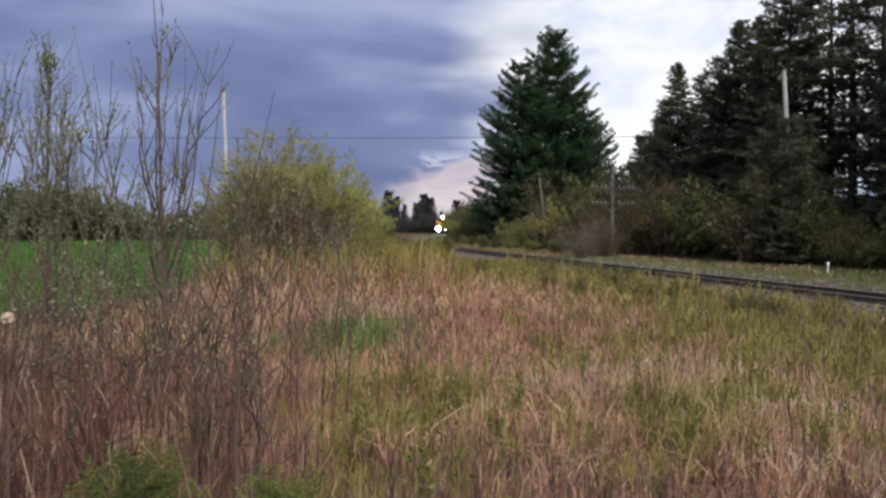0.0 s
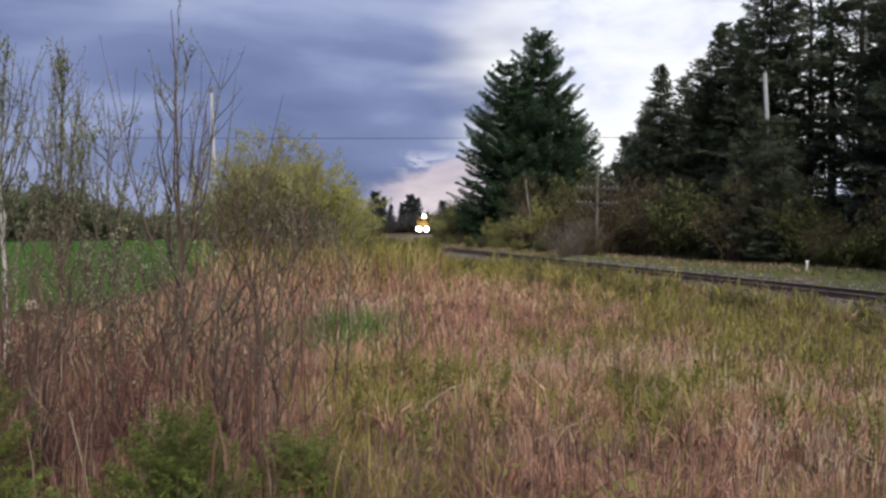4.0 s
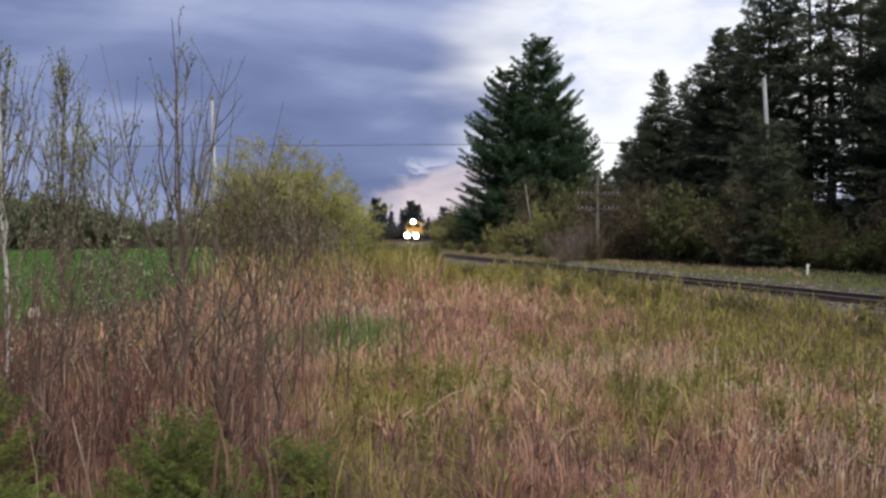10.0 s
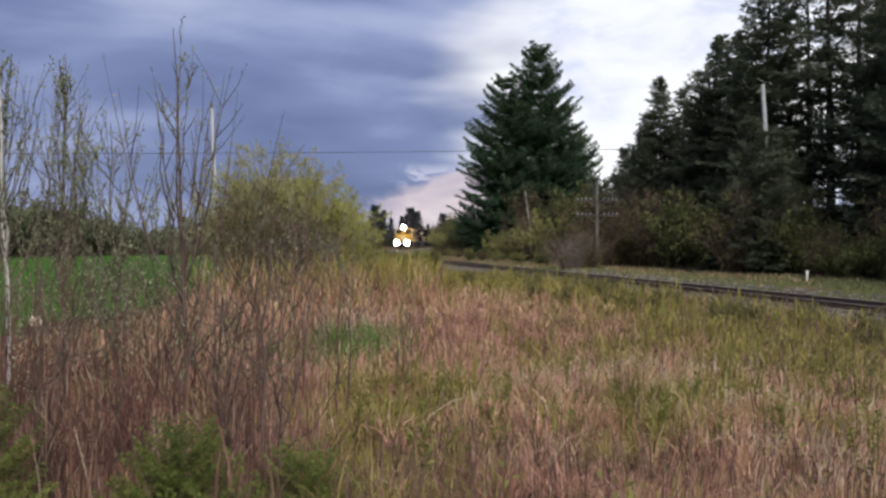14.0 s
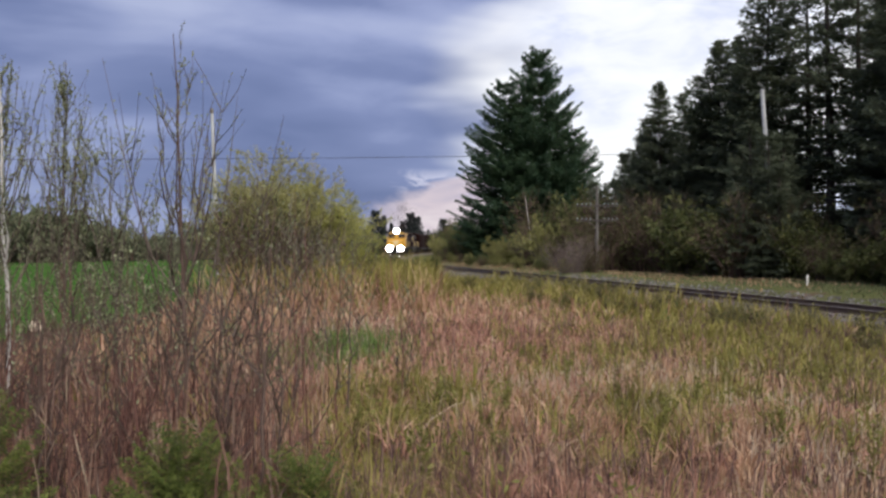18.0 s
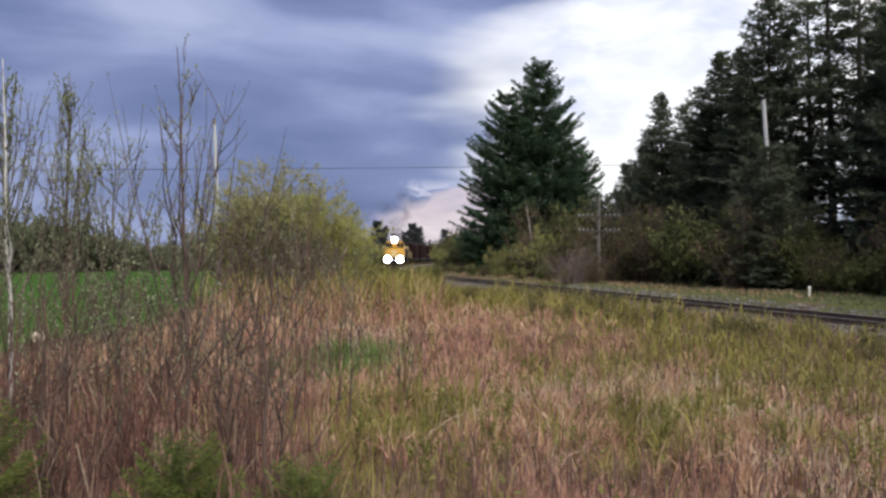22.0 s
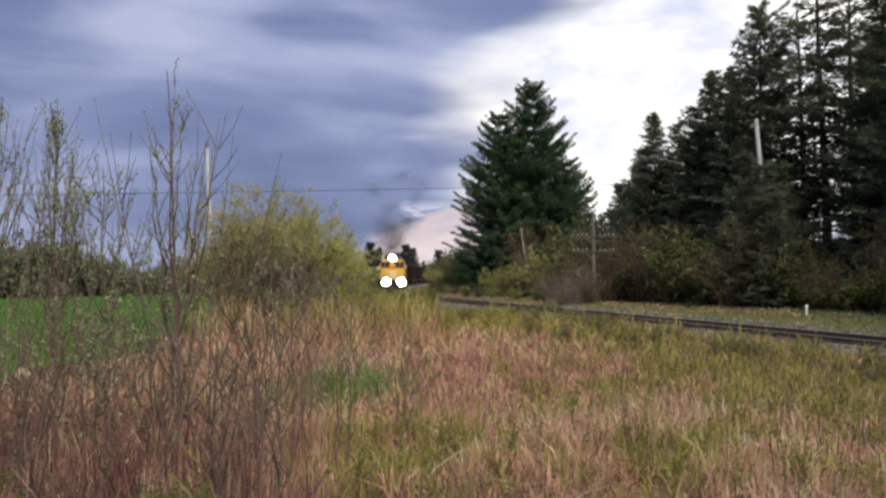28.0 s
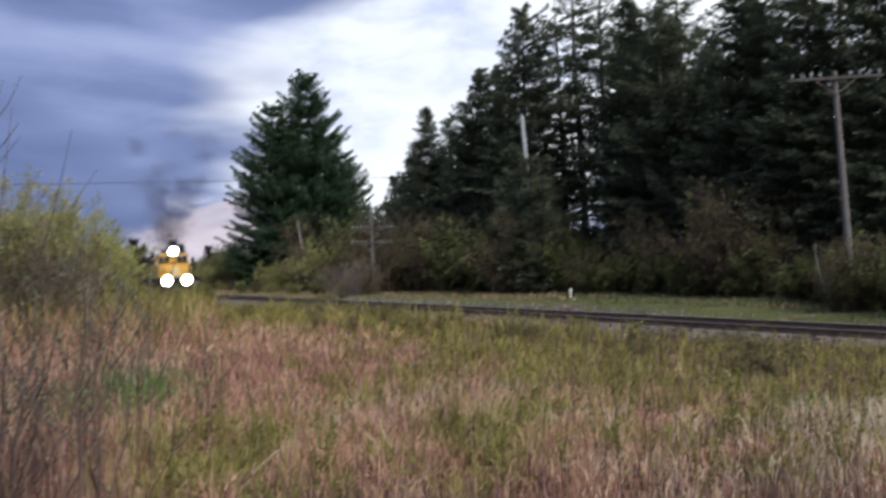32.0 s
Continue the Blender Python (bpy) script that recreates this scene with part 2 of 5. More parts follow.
M["willow"] = leafy("yellow_green_willow_leaves", [(0.2, (0.24, 0.23, 0.08)), (0.5, (0.35, 0.335, 0.13)), (0.8, (0.47, 0.445, 0.20))], 0.8, 0.5, 0.4)
M["willow_soft"] = leafy("bright_willow_leaves", [(0.2, (0.29, 0.30, 0.07)), (0.5, (0.42, 0.42, 0.115)), (0.8, (0.54, 0.52, 0.18))], 0.8, 0.4, 0.4)
M["budding"] = leafy("olive_budding_leaves", [(0.2, (0.15, 0.155, 0.048)), (0.5, (0.235, 0.23, 0.075)), (0.8, (0.33, 0.31, 0.12))], 0.8, 0.5, 0.35)
M["bud"] = leafy("pale_opening_buds", [(0.2, (0.16, 0.185, 0.09)), (0.6, (0.27, 0.30, 0.165)), (0.9, (0.40, 0.42, 0.27))], 2, 0.6, 0.3)
M["scrub"] = leafy("dull_olive_scrub_leaves", [(0.2, (0.062, 0.076, 0.025)), (0.5, (0.104, 0.116, 0.038)), (0.8, (0.165, 0.160, 0.060))], 0.6, 0.6, 0.3)
M["scrub_leaf"] = leafy("sparse_olive_leaves", [(0.2, (0.10, 0.095, 0.035)), (0.5, (0.16, 0.15, 0.055)), (0.8, (0.24, 0.21, 0.09))], 0.8, 0.6, 0.3)
M["weed_stalk"] = surface("olive_brown_weed_stalk", [(0.2, (0.11, 0.085, 0.04)), (0.5, (0.17, 0.13, 0.06)), (0.8, (0.24, 0.19, 0.09))], 3, 0.9, by_object=0.5)
M["hedge"] = leafy("far_hedge_leaves", [(0.2, (0.10, 0.115, 0.07)), (0.5, (0.155, 0.17, 0.10)), (0.8, (0.21, 0.22, 0.13))], 0.3, 0.5, 0.4)
M["straw"] = leafy("pale_straw_stalks", [(0.1, (0.40, 0.29, 0.20)), (0.5, (0.52, 0.41, 0.30)), (0.9, (0.66, 0.56, 0.43))], 0.8, 0.7, 0.2, 0.9)
M["weed_stem"] = surface("dark_weed_stems", [(0.2, (0.06, 0.032, 0.033)), (0.5, (0.115, 0.064, 0.060)), (0.8, (0.20, 0.125, 0.11))], 1.5, 0.9, island=0.7)
M["weed"] = leafy("yellow_green_weed_leaves", [(0.1, (0.12, 0.125, 0.032)), (0.5, (0.20, 0.20, 0.055)), (0.9, (0.30, 0.29, 0.10))], 0.8, 0.6, 0.35, 0.85)
M["shrub_dark"] = surface("dark_shrub_bark", [(0.2, (0.046, 0.030, 0.025)), (0.5, (0.090, 0.059, 0.048)), (0.8, (0.16, 0.112, 0.092))], 1.5, 0.9, island=0.7)
M["dry"] = leafy("dead_grass", [(0.14, (0.12, 0.064, 0.045)), (0.35, (0.360, 0.198, 0.124)), (0.6, (0.530, 0.335, 0.210)), (0.9, (0.67, 0.51, 0.355))], 0.9, 0.43, 0.25, 0.9, fine=3.2)
M["pink"] = leafy("pinkish_dead_grass", [(0.14, (0.11, 0.054, 0.052)), (0.4, (0.355, 0.176, 0.130)), (0.7, (0.545, 0.315, 0.222)), (0.92, (0.70, 0.51, 0.355))], 0.9, 0.43, 0.25, 0.9, fine=3.2)
M["herb"] = leafy("olive_meadow_grass", [(0.14, (0.10, 0.08, 0.030)), (0.3, (0.190, 0.172, 0.043)), (0.6, (0.285, 0.250, 0.068)), (0.9, (0.47, 0.365, 0.17))], 0.9, 0.43, 0.3, 0.85, fine=3.2)
M["brown"] = leafy("purple_brown_dead_stalks", [(0.1, (0.085, 0.046, 0.042)), (0.45, (0.165, 0.098, 0.076)), (0.75, (0.27, 0.182, 0.135)), (0.95, (0.36, 0.265, 0.20))], 0.9, 0.5, 0.2, 0.9, fine=3.2)
M["verge_blade"] = leafy("dull_verge_grass", [(0.1, (0.080, 0.092, 0.042)), (0.5, (0.135, 0.150, 0.068)), (0.9, (0.22, 0.215, 0.115))], 0.6, 0.4, 0.25, 0.9, fine=2.5)
M["green"] = leafy("fresh_green_grass", [(0.1, (0.07, 0.125, 0.03)), (0.5, (0.13, 0.20, 0.05)), (0.9, (0.22, 0.27, 0.09))], 0.9, 0.36, 0.3, 0.85, fine=3.2)
M["pole"] = surface("weathered_grey_pole_wood", [(0.3, (0.34, 0.34, 0.34)), (0.6, (0.50, 0.50, 0.51)), (0.8, (0.62, 0.62, 0.63))], 1.5, 0.9, 0.3, fine=16)
M["line_pole"] = surface("grey_line_pole_wood", [(0.3, (0.10, 0.088, 0.08)), (0.7, (0.18, 0.165, 0.152))], 1.5, 0.9, 0.3, fine=16)
M["old_pole"] = surface("dark_old_pole_wood", [(0.3, (0.10, 0.085, 0.075)), (0.7, (0.22, 0.19, 0.17))], 1.5, 0.9, 0.3, fine=16)
M["crossarm"] = surface("tarred_crossarm_wood", [(0.3, (0.06, 0.052, 0.048)), (0.7, (0.115, 0.10, 0.094))], 1.5, 0.9, 0.3, fine=16)
M["white"] = surface("white_paint_weathered", [(0.3, (0.60, 0.58, 0.54)), (0.6, (0.78, 0.76, 0.72))], 8, 0.7)
M["wire"] = surface("dark_cable", [(0.3, (0.03, 0.03, 0.035)), (0.7, (0.05, 0.05, 0.055))], 5, 0.6)
M["glass_cup"] = surface("pale_glass_insulator", [(0.3, (0.24, 0.26, 0.26)), (0.7, (0.38, 0.41, 0.41))], 6, 0.3, sheen=0.4)
M["yellow"] = surface("yellow_locomotive_paint", [(0.25, (0.50, 0.25, 0.028)), (0.5, (0.66, 0.36, 0.045)), (0.75, (0.72, 0.42, 0.07))], 1.1, 0.45, 0.05, fine=9, sheen=0.5)
M["cream"] = surface("pale_yellow_nose_paint", [(0.3, (0.62, 0.45, 0.20)), (0.7, (0.74, 0.58, 0.32))], 1.4, 0.5, fine=9, sheen=0.5)
M["black"] = surface("grimy_black_steel", [(0.3, (0.012, 0.012, 0.012)), (0.6, (0.028, 0.026, 0.025)), (0.8, (0.06, 0.052, 0.045))], 1.6, 0.7, 0.1, fine=14)
M["maroon"] = surface("faded_brown_red_paint", [(0.3, (0.010, 0.005, 0.005)), (0.6, (0.020, 0.008, 0.007)), (0.8, (0.036, 0.016, 0.013))], 1.2, 0.9, 0.08, fine=10, sheen=0.08)
M["pane"] = surface("dark_cab_glass", [(0.3, (0.012, 0.014, 0.016)), (0.7, (0.02, 0.022, 0.026))], 3, 0.08, sheen=0.6)
# glowing disc of the train's lamps, which also stands for their glare
M["lamp"] = glowing("lit_headlamp_lens_and_glare", (1.0, 0.98, 0.94), 60.0)
M["smoke"] = surface("dark_exhaust_soot", [(0.3, (0.045, 0.038, 0.045)), (0.7, (0.09, 0.075, 0.085))], 2, 1.0, sheen=0.0)

# ---- building helpers ----


def mesh_of(name, verts, faces, materials, index=None, smooth=False):
    """A mesh from arrays: verts n x 3; faces a list of index arrays (triangles or quads, k x 3 or k x 4)."""
    me = bpy.data.meshes.new(name)
    verts = np.asarray(verts, np.float32)
    faces = [np.asarray(f, np.int32) for f in faces if len(f)]
    me.vertices.add(len(verts))
    me.vertices.foreach_set("co", verts.ravel())
    loops = np.concatenate([f.ravel() for f in faces])
    sizes = np.concatenate([np.full(len(f), f.shape[1], np.int32) for f in faces])
    me.loops.add(len(loops))
    me.loops.foreach_set("vertex_index", loops)
    me.polygons.add(len(sizes))
    me.polygons.foreach_set("loop_start", np.concatenate([[0], np.cumsum(sizes)[:-1]]).astype(np.int32))
    for m in materials:
        me.materials.append(m)
    if index is not None:
        me.polygons.foreach_set("material_index", np.asarray(index, np.int32))
    if smooth:
        me.polygons.foreach_set("use_smooth", np.ones(len(sizes), bool))
    me.update(calc_edges=True)
    return me


def part(name, bm, material, parent, label=""):
    """Links a bmesh or a mesh as one mesh object under a thing or a part."""
    if isinstance(bm, bmesh.types.BMesh):
        me = bpy.data.meshes.new(name)
        bmesh.ops.recalc_face_normals(bm, faces=bm.faces)
        bm.to_mesh(me)
        bm.free()
    else:
        me = bm
    if not me.materials:
        me.materials.append(material)
    ob = new(name, me)
    ob.parent = parent
    return tagged(ob, label)


def thing(name, m, label, category, group="", kind=""):
    ob = new(name)
    ob.empty_display_size = 0.2
    ob.matrix_world = m
    return tagged(ob, label, category, group, kind)


def box(bm, x0, x1, y0, y1, z0, z1, bevel=0.0):
    """A box with bevelled edges, added to bm."""
    made = bmesh.ops.create_cube(bm, size=1.0, matrix=Matrix.LocRotScale(((x0 + x1) / 2, (y0 + y1) / 2, (z0 + z1) / 2), None, (x1 - x0, y1 - y0, z1 - z0)))
    if bevel:
        edges = list({e for v in made["verts"] for e in v.link_edges})
        bmesh.ops.bevel(bm, geom=edges, offset=bevel, segments=2, affect="EDGES")
    return bm


def rod(bm, a, b, r, r2=None, sides=8):
    """A round bar from a to b, added to bm."""
    a, b = Vector(a), Vector(b)
    turn = (b - a).to_track_quat("Z", "Y").to_matrix().to_4x4()
    bmesh.ops.create_cone(bm, cap_ends=True, segments=sides, radius1=r, radius2=r if r2 is None else r2, depth=(b - a).length,
                          matrix=Matrix.Translation((a + b) / 2) @ turn)
    return bm


def prism(bm, outline, y0, y1):
    """An outline in x and z drawn out from y0 to y1."""
    low = [bm.verts.new((x, y0, z)) for x, z in outline]
    high = [bm.verts.new((x, y1, z)) for x, z in outline]
    n = len(outline)
    bm.faces.new(low)
    bm.faces.new(high[::-1])
    for i in range(n):
        bm.faces.new((low[i], high[i], high[(i + 1) % n], low[(i + 1) % n]))
    return bm


class Pile:
    """Collects arrays of vertices and faces for one mesh."""

    def __init__(self):
        self.v, self.tri, self.quad, self.n = [], [], [], 0

    def add(self, v, tri=None, quad=None):
        v = np.asarray(v, np.float32).reshape(-1, 3)
        if tri is not None:
            self.tri.append(np.asarray(tri) + self.n)
        if quad is not None:
            self.quad.append(np.asarray(quad) + self.n)
        self.v.append(v)
        self.n += len(v)

    def tube(self, pts, radii, sides=5):
        pts = np.asarray(pts, float)
        k = len(pts)
        d = np.gradient(pts, axis=0)
        d /= np.linalg.norm(d, axis=1, keepdims=True) + 1e-9
        ref = np.where(np.abs(d[:, 2:3]) > 0.9, np.array([[1.0, 0, 0]]), np.array([[0, 0, 1.0]]))
        u = np.cross(d, ref)
        u /= np.linalg.norm(u, axis=1, keepdims=True) + 1e-9
        w = np.cross(d, u)
        a = np.linspace(0, 2 * np.pi, sides, endpoint=False)
        ring = pts[:, None] + np.asarray(radii)[:, None, None] * (np.cos(a)[None, :, None] * u[:, None] + np.sin(a)[None, :, None] * w[:, None])
        i, j = np.meshgrid(np.arange(k - 1), np.arange(sides), indexing="ij")
        i, j = i.ravel(), j.ravel()
        jn = (j + 1) % sides
        self.add(ring, quad=np.stack([i * sides + j, i * sides + jn, (i + 1) * sides + jn, (i + 1) * sides + j], 1))

    def kites(self, base, way, side, length, width):
        """Small pointed leaves: base n x 3, way and side unit vectors, length and width n."""
        n = len(base)
        l, w = length[:, None], width[:, None]
        v = np.stack([base, base + way * l * 0.45 + side * w * 0.5, base + way * l, base + way * l * 0.45 - side * w * 0.5], 1)
        self.add(v, quad=np.arange(4 * n).reshape(n, 4))

    def mesh(self, name, materials, smooth=False):
        faces = []
        if self.tri:
            faces.append(np.concatenate(self.tri))
        if self.quad:
            faces.append(np.concatenate(self.quad))
        return mesh_of(name, np.concatenate(self.v), faces, materials, None, smooth)


def spin(rng, n):
    v = rng.normal(size=(n, 3))
    return v / np.linalg.norm(v, axis=1, keepdims=True)


def unit(v):
    return v / (np.linalg.norm(v, axis=-1, keepdims=True) + 1e-9)


def bearing(deg, dist):
    return dist * math.sin(radians(deg)), dist * math.cos(radians(deg))


# ---- the line of the track ----
TRACK_X, TRACK_Y, TRACK_TURN, STRAIGHT, RADIUS, BEND_END = 12.58, 26.0, radians(-14.80), 39.3, 325.0, 152.0


def on_track(s, lateral=0.0):
    """Place and heading s metres along the line (away from the camera), and lateral metres to its far side."""
    if s <= STRAIGHT:
        h = TRACK_TURN
        x, y = TRACK_X + s * math.sin(h), TRACK_Y + s * math.cos(h)
    else:
        h = TRACK_TURN + (min(s, BEND_END) - STRAIGHT) / RADIUS
        cx = TRACK_X + STRAIGHT * math.sin(TRACK_TURN) + RADIUS * math.cos(TRACK_TURN)
        cy = TRACK_Y + STRAIGHT * math.cos(TRACK_TURN) - RADIUS * math.sin(TRACK_TURN)
        past = max(0.0, s - BEND_END)
        x, y = cx - RADIUS * math.cos(h) + past * math.sin(h), cy + RADIUS * math.sin(h) + past * math.cos(h)
    return x + lateral * math.cos(h), y - lateral * math.sin(h), h


def lateral_of(x, y):
    """Signed distance from the track, positive on its far side (arrays)."""
    straight = (x - TRACK_X) * math.cos(TRACK_TURN) - (y - TRACK_Y) * math.sin(TRACK_TURN)
    along = (x - TRACK_X) * math.sin(TRACK_TURN) + (y - TRACK_Y) * math.cos(TRACK_TURN)
    cx = TRACK_X + STRAIGHT * math.sin(TRACK_TURN) + RADIUS * math.cos(TRACK_TURN)
    cy = TRACK_Y + STRAIGHT * math.cos(TRACK_TURN) - RADIUS * math.sin(TRACK_TURN)
    ex, ey, h = on_track(BEND_END)
    beyond = (x - ex) * math.sin(h) + (y - ey) * math.cos(h) > 0
    curved = np.where(beyond, (x - ex) * math.cos(h) - (y - ey) * math.sin(h), RADIUS - np.hypot(x - cx, y - cy))
    return np.where(along <= STRAIGHT, straight, curved), along


def step(a, b, x):
    t = np.clip((x - a) / (b - a), 0, 1)
    return t * t * (3 - 2 * t)


def wave(x, y, scale, seed=0):
    """Cheap smooth noise, about -1 to 1, for arrays."""
    rng = np.random.default_rng(seed)
    out = np.zeros_like(np.asarray(x, float))
    for k in range(6):
        a, p, f = rng.uniform(0, 6.28), rng.uniform(0, 6.28), (0.6 + 0.5 * k) / scale
        out = out + np.sin((x * math.cos(a) + y * math.sin(a)) * f * 6.28 + p + 1.3 * np.sin((y * math.cos(a) - x * math.sin(a)) * f * 3.1 + p * 2)) / (1 + 0.5 * k)
    return out / 2.6


def ground_z(x, y):
    """Height of the ground; the rail heads are at 0."""
    x, y = np.asarray(x, float), np.asarray(y, float)
    r = np.hypot(x, y)
    z = 0.30 - 0.62 * step(3.5, 17, r) - 0.25 * step(14, 60, -x)
    z = z + 0.06 * wave(x, y, 9, 1) * step(1, 6, r) + 0.03 * wave(x, y, 2.6, 2)
    lat, _ = lateral_of(x, y)
    z = np.where(lat > 1.5, z + 0.22 * step(1.5, 5, lat), z)
    bed = np.exp(-(lat / 3.2) ** 4)
    return z * (1 - bed) + -0.48 * bed


def gz(x, y):
    return float(ground_z(np.array([x]), np.array([y]))[0])


def grid_mesh(name, xs, ys, zfun, material):
    X, Y = np.meshgrid(xs, ys)
    Z = zfun(X, Y)
    nx, ny = len(xs), len(ys)
    i, j = np.meshgrid(np.arange(nx - 1), np.arange(ny - 1))
    a = (j * nx + i).ravel()
    q = np.stack([a, a + 1, a + nx + 1, a + nx], 1)
    return mesh_of(name, np.stack([X, Y, Z], -1).reshape(-1, 3), [q], [material], smooth=True)


def spread(near, far, fine, n_far):
    """Coordinates: even steps out to near, growing steps out to far, on both sides."""
    a = np.arange(-near, near + fine / 2, fine)
    b = near * (far / near) ** (np.arange(1, n_far + 1) / n_far)
    return np.concatenate([-b[::-1], a, b])


def build_ground():
    ob = new("ground", grid_mesh("ground", spread(60, 2600, 0.6, 34), spread(60, 2600, 0.6, 34) + 0.0, ground_z, M["soil"]))
    tagged(ob, "uneven rough meadow ground under dead grass", "ground", kind="structure")
    # the crop field
    xs, ys = np.arange(-150, -7.5, 1.5), np.arange(15, 128, 1.5)
    field = grid_mesh("crop_field", xs, ys, lambda X, Y: ground_z(X, Y) + 0.10 + 0.05 * wave(X, Y, 4, 5) - 0.3 * step(-12, -7.5, X + 1.2 * wave(X, Y, 8, 3)) - 0.3 * step(18, 15, Y), M["crop"])
    tagged(new("crop_field", field), "even field of bright green young crop", "field", kind="structure")
    # grassy verge past the track, up to the wood
    p = Pile()
    ss = np.arange(-40, 132, 1.2)
    ls = np.linspace(3.0, 17.0, 12)
    pts = np.array([[on_track(s, l)[:2] for l in ls] for s in ss])
    z = ground_z(pts[..., 0], pts[..., 1]) + 0.03 + 0.04 * wave(pts[..., 0], pts[..., 1], 3, 8)
    k, n = len(ss), len(ls)
    i, j = np.meshgrid(np.arange(k - 1), np.arange(n - 1), indexing="ij")
    a = (i * n + j).ravel()
    p.add(np.concatenate([pts, z[..., None]], -1), quad=np.stack([a, a + 1, a + n + 1, a + n], 1))
    tagged(new("verge", p.mesh("verge", [M["verge"]], True)), "strip of short green and dead grass beside the track", "verge", kind="structure")


def swept(name, outline, s0, s1, ds, materials, pick=None):
    """An outline of (lateral, z) swept along the track."""
    ss = np.arange(s0, s1 + ds / 2, ds)
    n = len(outline)
    v = []
    for s in ss:
        x, y, h = on_track(s)
        c, d = math.cos(h), math.sin(h)
        v += [(x + l * c, y - l * d, zz) for l, zz in outline]
    i, j = np.meshgrid(np.arange(len(ss) - 1), np.arange(n), indexing="ij")
    i, j = i.ravel(), j.ravel()
    jn = (j + 1) % n
    q = np.stack([i * n + j, (i + 1) * n + j, (i + 1) * n + jn, i * n + jn], 1)
    idx = None if pick is None else np.isin(j, pick).astype(int)
    return mesh_of(name, v, [q], materials, idx)


def build_track():
    bed = swept("ballast_bed", [(-3.1, -0.62), (-1.75, -0.30), (-1.2, -0.235), (0, -0.225), (1.2, -0.235), (1.9, -0.27), (3.3, -0.52), (3.3, -0.9), (-3.1, -0.9)], -60, 235, 1.5, [M["ballast"]])
    tagged(new("ballast_bed", bed), "raised bed of grey crushed stone under the track", "track bed", kind="structure")
    head = [(-0.037, -0.03), (-0.037, -0.006), (-0.028, 0.0), (0.028, 0.0), (0.037, -0.006), (0.037, -0.03), (0.012, -0.045), (0.010, -0.14), (0.07, -0.155), (0.07, -0.17), (-0.07, -0.17), (-0.07, -0.155), (-0.010, -0.14), (-0.012, -0.045)]
    for off in (-0.755, 0.755):
        me = swept("rail", [(l + off, z) for l, z in head], -60, 235, 1.0, [M["rail"], M["rail_head"]], (1, 2, 3))
        tagged(new("rail", me), "long rusted steel rail with a worn bright head", "rail", "rails of the track", "structure")
    # joints of loose ballast stones
    rng = np.random.default_rng(5)
    p = Pile()
    n = 14000
    s = rng.uniform(-14, 70, n) ** 1.0
    lat = rng.normal(0.4, 1.5, n)
    wide = rng.random(n) < 0.18
    s = np.where(wide, rng.uniform(0, 30, n), s)
    lat = np.where(wide, 1.8 + 2.3 * rng.random(n) ** 1.5, lat)
    xy = np.array([on_track(a, b)[:2] for a, b in zip(s, lat)])
    z = np.where(np.abs(lat) < 1.8, -0.235, np.maximum(-0.235 - (np.abs(lat) - 1.8) * 0.17, ground_z(xy[:, 0], xy[:, 1]) + 0.05))
    r = rng.uniform(0.03, 0.075, n) * np.where(wide, 1.1, 1)
    corner = np.array([(1, 0, 0), (0, 1, 0), (-1, 0, 0), (0, -1, 0), (0, 0, 1)], float)
    v = corner[None] * r[:, None, None] * rng.uniform(0.6, 1.3, (n, 5, 3)) + np.concatenate([xy, z[:, None]], 1)[:, None]
    t = np.array([(0, 1, 4), (1, 2, 4), (2, 3, 4), (3, 0, 4)])
    p.add(v, tri=(np.arange(n)[:, None, None] * 5 + t[None]).reshape(-1, 3))
    tagged(new("ballast_stones", p.mesh("ballast_stones", [M["stone"]])), "loose grey and pale crushed stones spread beside the rails", "gravel", kind="stuff")


build_ground()
build_track()


def build_ties():
    """The sleepers under the rails, one by one."""
    bed = bpy.data.objects["ballast_bed"]
    bm = box(bmesh.new(), -1.3, 1.3, -0.115, 0.115, -0.10, 0.0, 0.012)
    me = bpy.data.meshes.new("tie")
    bmesh.ops.recalc_face_normals(bm, faces=bm.faces)
    bm.to_mesh(me)
    bm.free()
    me.materials.append(M["tie"])
    rng = random.Random(3)
    for i in range(290):
        s = -16 + i * 0.56
        x, y, h = on_track(s, rng.uniform(-0.04, 0.04))
        ob = new("tie", me)
        ob.parent = bed
        ob.matrix_world = Matrix.Translation((x, y, -0.172)) @ Matrix.Rotation(-h + rng.uniform(-0.012, 0.012), 4, "Z")

# ---- the train ----


def bogie(parent, y, axles, mat):
    """A truck: side frames, bolster, and wheels on their axles, at y along the vehicle."""
    bm = bmesh.new()
    half = 0.95 * (axles - 1) + 0.35
    for sx in (-1, 1):
        box(bm, sx * 1.02 - 0.07, sx * 1.02 + 0.07, y - half, y + half, 0.48, 0.72, 0.03)
        for k in range(axles):
            yy = y + (k - (axles - 1) / 2) * 1.9
            box(bm, sx * 1.02 - 0.12, sx * 1.02 + 0.12, yy - 0.2, yy + 0.2, 0.36, 0.68, 0.03)
    box(bm, -1.1, 1.1, y - 0.25, y + 0.25, 0.55, 0.9, 0.03)
    truck = part("bogie", bm, mat, parent)
    for k in range(axles):
        yy = y + (k - (axles - 1) / 2) * 1.9
        bm = bmesh.new()
        rod(bm, (-0.85, yy, 0.5), (0.85, yy, 0.5), 0.09, sides=10)
        for sx in (-1, 1):
            rod(bm, (sx * 0.70, yy, 0.5), (sx * 0.83, yy, 0.5), 0.5, sides=24)
            rod(bm, (sx * 0.66, yy, 0.5), (sx * 0.71, yy, 0.5), 0.53, sides=24)
